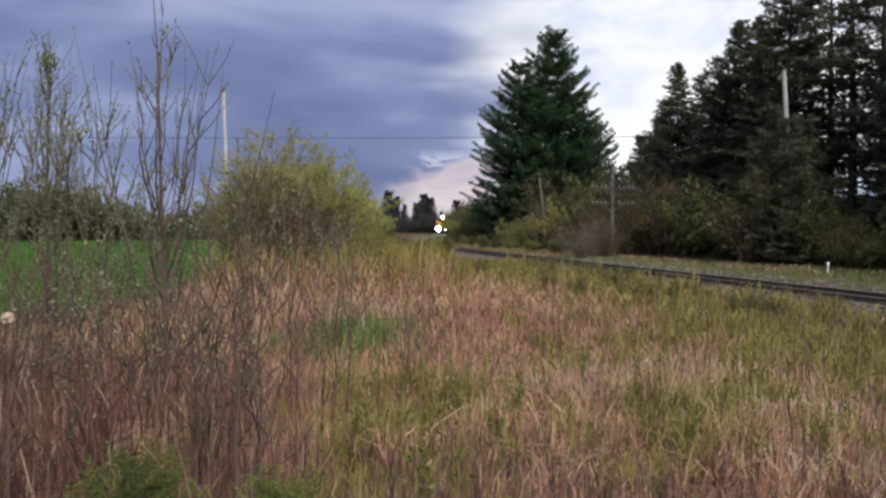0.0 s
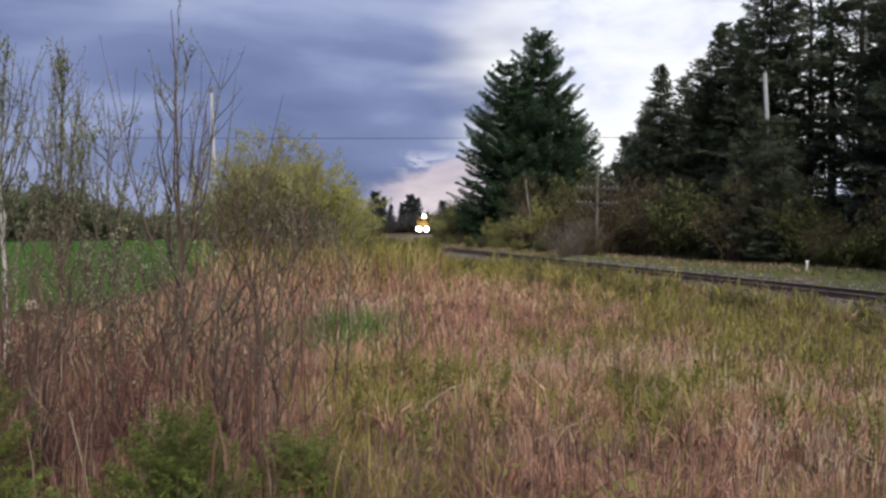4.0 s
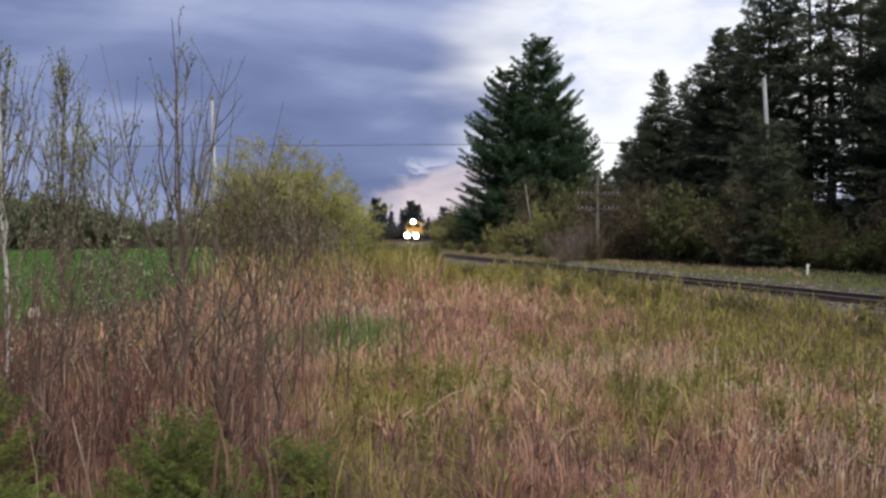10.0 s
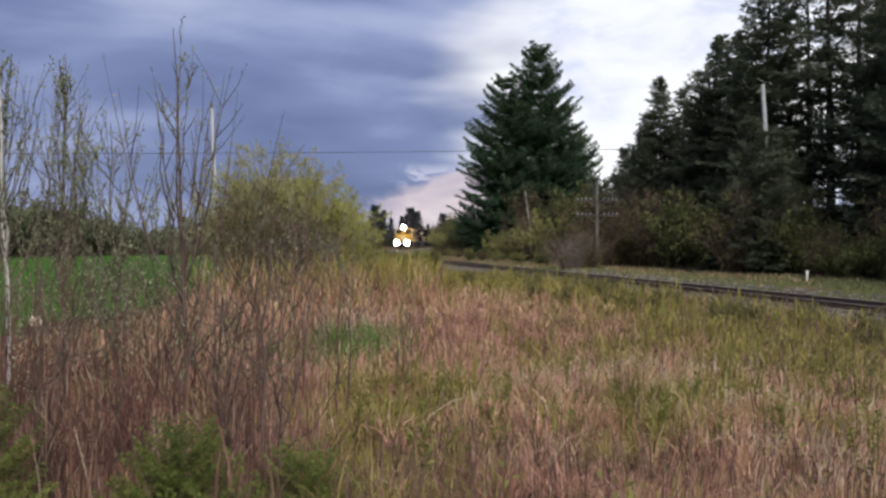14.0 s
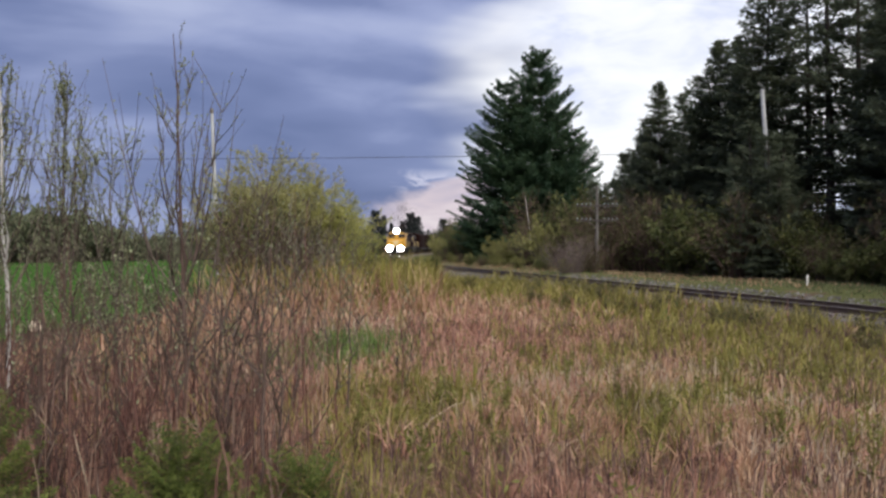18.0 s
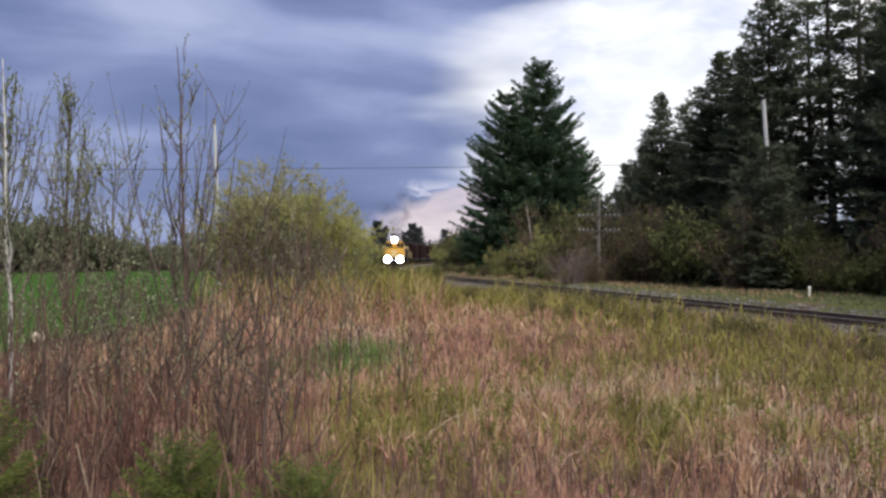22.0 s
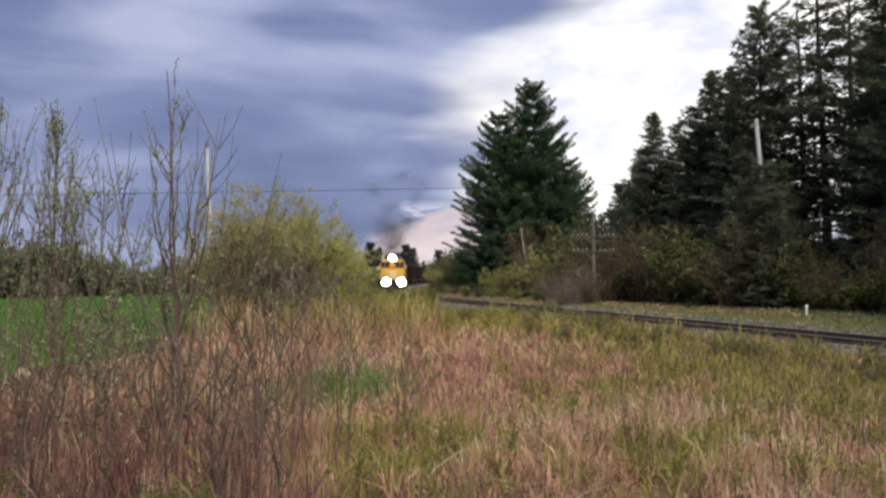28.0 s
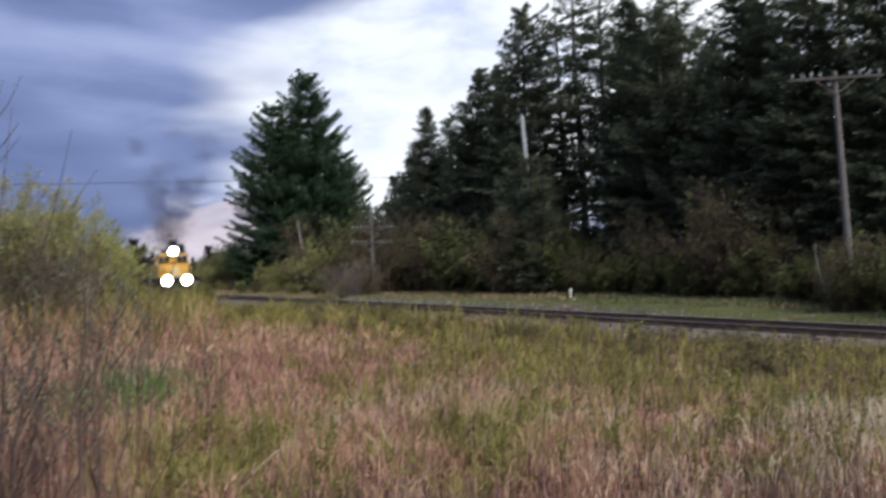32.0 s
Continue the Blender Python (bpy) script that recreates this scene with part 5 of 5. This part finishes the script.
build_weeds()

# ---- grass ----


def blades(xy, h, w, lean, rng, z=None):
    """Bent blades standing at xy: each two base points, two in the middle, one tip."""
    n = len(xy)
    z = ground_z(xy[:, 0], xy[:, 1]) - 0.03 if z is None else z
    a, b = rng.uniform(0, 6.283, n), rng.uniform(0, 6.283, n)
    o = np.concatenate([xy, z[:, None]], 1)
    s = np.stack([np.cos(a), np.sin(a), 0 * a], 1) * (w / 2)[:, None]
    d = np.stack([np.cos(b), np.sin(b), 0 * b], 1)
    mid = o + d * (lean * h * 0.32)[:, None]
    mid[:, 2] += h * 0.58
    tip = o + d * (lean * h)[:, None]
    tip[:, 2] += h * (1 - 0.25 * np.minimum(lean, 1.5))
    v = np.stack([o - s, o + s, mid + s * 0.8, mid - s * 0.8, tip], 1)
    i = np.arange(n)[:, None] * 5
    return v.reshape(-1, 3), i + np.array([[0, 1, 2, 3]]), i + np.array([[3, 2, 4]])


def sector(rng, n, r0, r1, a0=-38.0, a1=48.0):
    """Places spread evenly over a sector of the meadow, on the near side of the track."""
    r = np.sqrt(rng.uniform(r0 * r0, r1 * r1, n))
    a = np.radians(rng.uniform(a0, a1, n))
    xy = np.stack([r * np.sin(a), r * np.cos(a)], 1)
    lat, _ = lateral_of(xy[:, 0], xy[:, 1])
    keep = lat < -1.75 + 0.55 * wave(xy[:, 0], xy[:, 1], 3.0, 61)
    # the field stays bare of tall grass
    keep &= ~((xy[:, 0] < -8.5) & (xy[:, 1] > 15.5))
    return xy[keep], lat[keep]


def build_grass():
    rng = np.random.default_rng(77)
    piles = {k: Pile() for k in ("dry", "pink", "herb", "green", "brown")}
    for r0, r1, n, hh, ww in ((2.4, 6, 66000, 0.35, 0.0092), (6, 12, 100000, 0.37, 0.0165), (12, 22, 90000, 0.44, 0.026), (22, 52, 84000, 0.56, 0.042)):
        xy, lat = sector(rng, n, r0, r1)
        x, y = xy.T
        r, a = np.hypot(x, y), np.degrees(np.arctan2(x, y))
        m = len(xy)
        clump = 0.7 * wave(x, y, 1.7, 21) + 0.6 * wave(x, y, 0.6, 22)
        tussock = wave(x, y, 0.42, 55) * step(24, 14, r)
        # shares of each kind over the meadow
        green = 0.06 + 0.95 * step(-9.5 - 3.0 * step(9, 17, a), -5.5 - 2.0 * step(9, 17, a), lat) * step(9, 13, r) * (0.7 + 0.4 * wave(x, y, 2.4, 29)) + 0.45 * step(0.2, 0.8, clump)
        green = green + 0.85 * np.exp(-((a + 3.0) / 5.5) ** 2) * step(13, 9, r) * (0.75 + 0.5 * wave(x, y, 1.1, 28)) + 0.45 * step(10, 20, a) * step(-0.2, 0.6, wave(x, y, 3.5, 23))
        green = green + 0.7 * step(25, 35, r) * step(8, -4, a) + 0.7 * step(0.1, 0.45, wave(x, y, 2.0, 35)) * step(2, 8, a)
        green = green * (1 - 0.25 * step(8, 5.5, r) * step(0, 3, a))
        spot = 1.2 * np.exp(-(((x + 1.95) / 1.4) ** 2 + ((y - 16.5) / 3.8) ** 2)) + 1.4 * np.exp(-(((x - 6.7) / 0.6) ** 2 + ((y - 9.0) / 0.7) ** 2))
        lush = spot
        lush = lush + 0.28 * step(0.45, 0.9, wave(x, y, 2.3, 27)) * step(6, 12, a) + 0.10 * step(-8, -5.5, lat) * step(9, 13, r)
        pinkness = 0.15 + 0.75 * np.exp(-((r - 19) / 6) ** 2) * np.exp(-((a - 1) / 10) ** 2) + 0.6 * step(0.0, 0.7, wave(x, y, 2.6, 25)) + 0.2 * step(9, 5.5, r) + 0.5 * step(-7, -11, a) * step(16, 12, r)
        tuft = [(0.40 * rng.random(m) + 0.60 * (0.5 + 0.70 * wave(x, y, 0.7, k))).clip(0, 1) for k in (51, 52)]
        sparse = rng.random(m) > (0.66 + 0.6 * tussock) * (1 - 0.32 * step(-8.5, -12, a) * step(9, 6.5, r))
        kind = np.where(rng.random(m) < lush, 3, np.where(tuft[0] < green, 2, np.where(tuft[1] < pinkness, 1, 0)))
        brown = 0.55 * step(9.5, 5.0, r) * (0.5 + 0.9 * wave(x, y, 0.9, 71)) + 0.55 * step(9, 17, a) * step(-9, -5, lat) * (0.35 + 0.9 * wave(x, y, 1.7, 72))
        kind = np.where((rng.random(m) < brown) & (kind != 3), 4, kind)
        h = hh * rng.uniform(0.3, 1.3, m) * (0.78 + 0.55 * clump.clip(-1, 1)) * np.where(kind == 3, np.where(spot > 0.4, 0.95, 0.55), 1.0) * np.where(kind == 2, 1.12, 1.0) * (0.9 + 0.4 * tussock) * np.where(sparse, 0.35, 1.0)
        h = h * (1 - 0.3 * step(16, 30, a)) * np.where(lat > -6.0, 1.25 + 0.35 * wave(x, y, 1.8, 30), 1.0) * np.where(lat > -3.6, 1.22, 1.0)
        # a rank growth in the hollow hides the foot of the bend
        rank = step(25, 30, r) * step(46, 40, r) * step(0.8, -0.8, a) * step(-2.2, -3.2, lat)
        h = np.minimum(h * (1 + 3.0 * rank), 1.2 + 0.95 * step(0.5, -0.9, a) + 0.15 * clump)
        lean = np.abs(rng.normal(0.42, 0.36, m)) + np.where(rng.random(m) < 0.28 - 0.2 * clump.clip(-1, 1), rng.uniform(0.6, 1.3, m), 0)
        lean = lean * (1 - 0.72 * step(-6, -11, a) * step(11, 9, r))
        w = ww * rng.uniform(0.5, 1.4, m)
        for k, key in enumerate(piles):
            q = kind == k
            if q.any():
                v, f4, f3 = blades(xy[q], h[q], w[q], lean[q], rng)
                piles[key].add(v, f3, f4)
    # thinner grass all round, beyond the view
    n = 90000
    r, a = 0.35 + 19.5 * rng.random(n) ** 0.72, rng.uniform(46, 324, n)
    a = np.where(r < 2.6, rng.uniform(0, 360, n), a)
    xy = np.stack([r * np.sin(np.radians(a)), r * np.cos(np.radians(a))], 1)
    xy = xy[(lateral_of(xy[:, 0], xy[:, 1])[0] < -1.75) & ~((xy[:, 0] < -8.5) & (xy[:, 1] > 15.5))]
    x, y = xy.T
    m, r = len(xy), np.hypot(x, y)
    pick = np.where(0.5 * rng.random(m) + 0.3 * wave(x, y, 1.6, 53) < 0.16, 2, np.where(0.6 * rng.random(m) + 0.4 * wave(x, y, 2.2, 54) < 0.32, 1, 0))
    tall = rng.uniform(0.2, 0.55, m) * (0.45 + 0.55 * step(0.6, 2.0, r))
    wide = rng.uniform(0.6, 1.4, m) * (0.012 + 0.0026 * r)
    for k, key in enumerate(("dry", "pink", "herb")):
        q = pick == k
        v, f4, f3 = blades(xy[q], tall[q], wide[q], np.abs(rng.normal(0.5, 0.4, q.sum())), rng)
        piles[key].add(v, f3, f4)
    text = {"dry": ("dead_grass", "tall straw-coloured dead grass over the meadow"), "pink": ("reddish_grass", "tall reddish-brown dead grass over the meadow"),
            "herb": ("olive_grass", "olive and yellow-green new growth among the dead grass"), "green": ("green_grass", "short patches of fresh green grass"), "brown": ("brown_stalks", "dull purple-brown dead stalks among the paler grass")}
    for key, p in piles.items():
        name, label = text[key]
        tagged(new(name, p.mesh(name, [M[key]])), label, "grass", kind="stuff")
    # reddish stems of low shrubs
    xy, lat = sector(rng, 850, 4.2, 8.6, -33, -8.0)
    x, y = xy.T
    deg = np.degrees(np.arctan2(x, y))
    keep = rng.random(len(xy)) < (0.75 + 0.5 * wave(x, y, 1.4, 31)) * step(-5.5, -11, deg) * (0.35 + 0.65 * step(7.5, 5.8, np.hypot(x, y)))
    xy = xy[keep]
    n = len(xy)
    p = Pile()
    tall = rng.uniform(0.3, 1.0, n) * (0.8 + 0.6 * wave(xy[:, 0], xy[:, 1], 0.9, 36)).clip(0.4, 1.5)
    stout = rng.random(n) < 0.38
    v, f4, f3 = blades(xy, tall * np.where(stout, 1.15, 1.0), np.where(stout, rng.uniform(0.011, 0.017, n), rng.uniform(0.004, 0.008, n)), np.abs(rng.normal(0.08, 0.07, n)), rng)
    p.add(v, f3, f4)
    # taller wisps standing out of it
    high, _ = sector(rng, 260, 6.6, 12.5, -31, -8.0)
    v, f4, f3 = blades(high, rng.uniform(0.8, 1.9, len(high)), rng.uniform(0.006, 0.010, len(high)), np.abs(rng.normal(0.12, 0.10, len(high))), rng)
    p.add(v, f3, f4)
    j = rng.integers(0, len(high), 1400)
    o = np.concatenate([high[j], (ground_z(high[j, 0], high[j, 1]) + rng.uniform(0.35, 1.3, 1400))[:, None]], 1)
    way = unit(spin(rng, 1400) * 0.5 + np.array([0, 0, 0.9]))
    ln = rng.uniform(0.12, 0.40, 1400)
    p.kites(o, way, unit(np.cross(way, spin(rng, 1400))), ln, 0.005 + 0 * ln)
    # side twigs
    i = rng.integers(0, n, 1400)
    o = np.concatenate([xy[i], (ground_z(xy[i, 0], xy[i, 1]) + rng.uniform(0.2, 0.9, 1400))[:, None]], 1)
    way = unit(spin(rng, 1400) * 0.6 + np.array([0, 0, 1.0]))
    ln = rng.uniform(0.12, 0.34, 1400)
    p.kites(o, way, unit(np.cross(way, spin(rng, 1400))), ln, 0.0045 + 0 * ln)
    tagged(new("reddish_stems", p.mesh("reddish_stems", [M["red_stem"]])), "thicket of thin reddish dry shrub stems", "undergrowth", kind="stuff")
    # single stalks: pale fallen straw, dark weed stems, leafy green weeds
    p, q, g = Pile(), Pile(), Pile()
    xy, lat = sector(rng, 900, 3.2, 18, -33, 46)
    pale, _ = sector(rng, 6500, 3.0, 9.5, 12, 46)
    pale = pale[rng.random(len(pale)) < step(-0.1, 0.7, wave(pale[:, 0], pale[:, 1], 1.5, 63)) * step(12, 22, np.degrees(np.arctan2(pale[:, 0], pale[:, 1])))]
    mats = [rng.normal((cx, cy), (wx, wy), (k, 2)) for cx, cy, wx, wy, k in ((1.7, 10.0, 0.9, 0.9, 900), (-2.1, 20.5, 0.7, 1.6, 500), (5.9, 7.7, 0.45, 0.4, 420), (3.4, 12.5, 1.0, 1.0, 500), (5.2, 5.4, 0.7, 0.5, 500))]
    xy = np.concatenate([xy, pale, *mats])
    n = len(xy)
    v, f4, f3 = blades(xy, rng.uniform(0.2, 0.5, n), 0.004 + 0.0006 * np.hypot(*xy.T), np.abs(rng.normal(0.5, 0.5, n)), rng)
    p.add(v, f3, f4)
    tagged(new("pale_straw", p.mesh("pale_straw", [M["straw"]])), "single pale dead stalks standing and fallen in the grass", "grass", kind="stuff")
    xy, lat = sector(rng, 8000, 3.0, 22, -11, 46)
    xy = np.concatenate([xy, sector(rng, 3600, 2.5, 6.5, -34, 46)[0], sector(rng, 900, 3.0, 5.6, -34, -2)[0]])
    keep = rng.random(len(xy)) < 0.35 + 0.65 * step(0.0, 0.5, wave(xy[:, 0], xy[:, 1], 1.6, 33))
    xy = xy[keep]
    n = len(xy)
    v, f4, f3 = blades(xy, rng.uniform(0.22, 0.6, n), 0.0035 + 0.0009 * np.hypot(*xy.T), np.abs(rng.normal(0.22, 0.18, n)), rng)
    q.add(v, f3, f4)
    tagged(new("weed_stems", q.mesh("weed_stems", [M["weed_stem"]])), "thin dark purple-brown weed stems in the dead grass", "undergrowth", kind="stuff")
    xy, lat = sector(rng, 5200, 3.2, 24, -8, 46)
    keep = rng.random(len(xy)) < 0.04 + 0.9 * step(0.25, 0.8, wave(xy[:, 0], xy[:, 1], 1.5, 34))
    xy = xy[keep]
    k = 7
    base = np.repeat(np.concatenate([xy, (ground_z(xy[:, 0], xy[:, 1]))[:, None]], 1), k, 0)
    n = len(base)
    base[:, 2] += rng.uniform(0.05, 0.55, n)
    base[:, :2] += rng.normal(0, 0.07, (n, 2))
    way = unit(spin(rng, n) + np.array([0, 0, 0.6]))
    ln = rng.uniform(0.03, 0.075, n)
    g.kites(base, way, unit(np.cross(way, spin(rng, n))), ln, ln * 0.42)
    tagged(new("green_weeds", g.mesh("green_weeds", [M["weed"]])), "loose clumps of yellow-green leafy weeds in the grass", "undergrowth", kind="stuff")
    # low grass on the verge past the track
    n = 42000
    s, lat = rng.uniform(-22, 75, n), rng.uniform(3.0, 14.0, n)
    xy = np.array([on_track(a, b)[:2] for a, b in zip(s, lat)])
    keep = rng.random(n) > 0.85 * ((s > -6) & (s < 34) & (lat < 5.6))
    xy, s = xy[keep], s[keep]
    n = len(xy)
    dead = rng.random(n) < 0.05 + 0.40 * step(6, 22, s) + 0.12 * wave(xy[:, 0], xy[:, 1], 4, 41)
    for q, name, key, text in ((dead, "verge_dead_grass", "dry", "short dead grass on the verge past the track"), (~dead, "verge_grass", "verge_blade", "short dull green grass on the verge past the track")):
        p, k = Pile(), int(q.sum())
        v, f4, f3 = blades(xy[q], rng.uniform(0.08, 0.30, k), rng.uniform(0.03, 0.06, k), np.abs(rng.normal(0.3, 0.25, k)), rng)
        p.add(v, f3, f4)
        tagged(new(name, p.mesh(name, [M[key]])), text, "grass", kind="stuff")


build_grass()

# ---- poles, wires, small things ----


def telegraph_pole(label, h, arms, lean=0.0, below=0.25):
    """An old line pole with crossarms, braces and glass insulators."""
    ob = thing("telegraph_pole", Matrix(), label, "telegraph pole", "old line poles along the track")
    part("post", rod(bmesh.new(), (0, 0, -0.3), (lean, 0, h), 0.13, 0.09, 12), M["line_pole"], ob)
    for k in range(arms):
        z = h - below - k * 1.05
        arm = part("crossarm", box(bmesh.new(), lean - 1.5, lean + 1.5, -0.19, -0.09, z - 0.05, z + 0.05, 0.01), M["crossarm"], ob)
        for i in range(8):
            x = lean - 1.38 + i * 0.3 + (0.66 if i > 3 else 0)
            bm = rod(bmesh.new(), (x, -0.14, z + 0.05), (x, -0.14, z + 0.14), 0.02)
            rod(bm, (x, -0.14, z + 0.12), (x, -0.14, z + 0.21), 0.042, 0.028, 10)
            part("insulator", bm, M["glass_cup"], arm)
        for sx in (-1, 1):
            part("brace", rod(bmesh.new(), (lean + sx * 0.65, -0.15, z - 0.06), (lean, -0.13, z - 0.55), 0.02, sides=6), M["old_pole"], ob)
    return ob


def build_poles():
    x, y = bearing(10.55, 60)
    settle(telegraph_pole("grey wooden line pole with two crossarms beside the track", 6.2, 2, 0.0, 1.45), Matrix.Translation((x, y, gz(x, y))) @ Matrix.Rotation(radians(-4), 4, "Z"))
    x, y = bearing(40.9, 31)
    settle(telegraph_pole("tall grey wooden line pole with one crossarm at the wood's edge", 8.0, 1, -0.3), Matrix.Translation((x, y, gz(x, y))) @ Matrix.Rotation(radians(-24), 4, "Z"))
    # leaning grey pole behind the willows, and a bleached snag in the wood
    x, y = bearing(-15.1, 60)
    ob = thing("utility_pole", Matrix.Translation((x, y, gz(x, y))), "bare pale grey utility pole leaning behind the willows", "utility pole")
    part("post", rod(bmesh.new(), (0, 0, -0.3), (-0.45, 0, 11.7), 0.16, 0.105, 12), M["pole"], ob)
    part("cap", rod(bmesh.new(), (-0.436, 0, 11.35), (-0.452, 0, 11.72), 0.118, 0.114, 12), M["old_pole"], ob)
    x, y = bearing(21.15, 54)
    ob = thing("dead_trunk", Matrix.Translation((x, y, gz(x, y))), "bleached leaning dead trunk among the spruces", "dead tree")
    part("trunk", rod(bmesh.new(), (0.7, 0, -0.2), (-0.1, 0, 11.4), 0.18, 0.12, 10), M["pole"], ob)
    # pale leaning birch trunks at the wood's edge
    for deg, dist, h, lx in ((18.9, 56, 4.2, -0.55), (6.1, 78, 6.6, -0.5), (39.6, 30.2, 2.4, -0.5), (26.3, 50, 3.0, -0.3)):
        x, y = bearing(deg, dist)
        ob = thing("thin_birch", Matrix.Translation((x, y, gz(x, y))), "thin pale leafless birch stem at the wood's edge", "tree", "thin birches at the edge")
        p = Pile()
        u = np.linspace(0, 1, 6)
        p.tube(np.stack([lx * u + 0.12 * np.sin(u * 4 + deg), 0 * u, h * u - 0.1], 1), 0.0085 * h * (1 - 0.7 * u), 6)
        part("trunk", p.mesh("trunk", [M["birch"]], True), M["birch"], ob)
    # the wire across the view
    c = bpy.data.curves.new("overhead_wire", "CURVE")
    c.dimensions, c.bevel_depth, c.bevel_resolution = "3D", 0.035, 2
    s = c.splines.new("POLY")
    s.points.add(40)
    for i, p in enumerate(s.points):
        u = i / 40
        p.co = (-95 + 190 * u, 106 + 12 * u, 12.8 + 3.4 * u - 3.0 * u * (1 - u), 1)
    c.materials.append(M["wire"])
    tagged(new("overhead_wire", c), "thin dark overhead wire crossing behind the pines", "wire")
    # marker post by the track
    x, y = bearing(23.75, 43.7)
    ob = thing("marker_post", Matrix.Translation((x, y, gz(x, y))), "short white marker post on the verge past the track", "post")
    part("post", box(bmesh.new(), -0.04, 0.04, -0.04, 0.04, -0.15, 0.42, 0.012), M["white"], ob)
    part("top", box(bmesh.new(), -0.065, 0.065, -0.043, 0.043, 0.36, 0.50, 0.018), M["white"], ob)
    # a bleached fallen branch in the grass
    ob = thing("fallen_branch", Matrix.Translation((0, 7.2, gz(0, 7.2))), "bleached fallen branch lying in dead grass", "branch")
    p = Pile()
    p.tube(np.array([(-0.24, -0.4, 0.14), (-0.1, -0.15, 0.25), (0.08, 0.15, 0.31), (0.2, 0.36, 0.30)]), np.array([0.004, 0.0045, 0.004, 0.003]), 6)
    part("stick", p.mesh("stick", [M["straw"]], True), M["straw"], ob)
    ob = thing("broken_stick", Matrix.Translation((-2.0, 4.58, gz(-2.0, 4.58))), "bleached broken stick leaning in the thicket", "branch")
    p = Pile()
    p.tube(np.array([(0.06, 0.03, -0.05), (0.03, 0.0, 0.2), (-0.02, -0.01, 0.42), (-0.06, -0.02, 0.60)]), np.array([0.005, 0.0045, 0.004, 0.0025]), 6)
    part("stick", p.mesh("stick", [M["straw"]], True), M["straw"], ob)
    # a dry seed head on its stalk
    x, y = -3.61, 7.36
    top = 1.14 - gz(x, y)
    ob = thing("seed_head", Matrix.Translation((x, y, gz(x, y))), "dry pale fluffy seed head on a tall stalk", "dry plant")
    part("stalk", rod(bmesh.new(), (0.02, 0, -0.1), (0, 0, top), 0.008, 0.006, 6), M["dry"], ob)
    bm = bmesh.new()
    bmesh.ops.create_icosphere(bm, subdivisions=3, radius=0.052, matrix=Matrix.Translation((-0.02, 0, top + 0.02)))
    for v in bm.verts:
        v.co += Vector((0, 0, 0)) + (v.co - Vector((-0.02, 0, top + 0.02))) * 0.6 * noise.noise(v.co * 40)
    part("head", bm, M["seed"], ob)


build_poles()
build_ties()
motions()
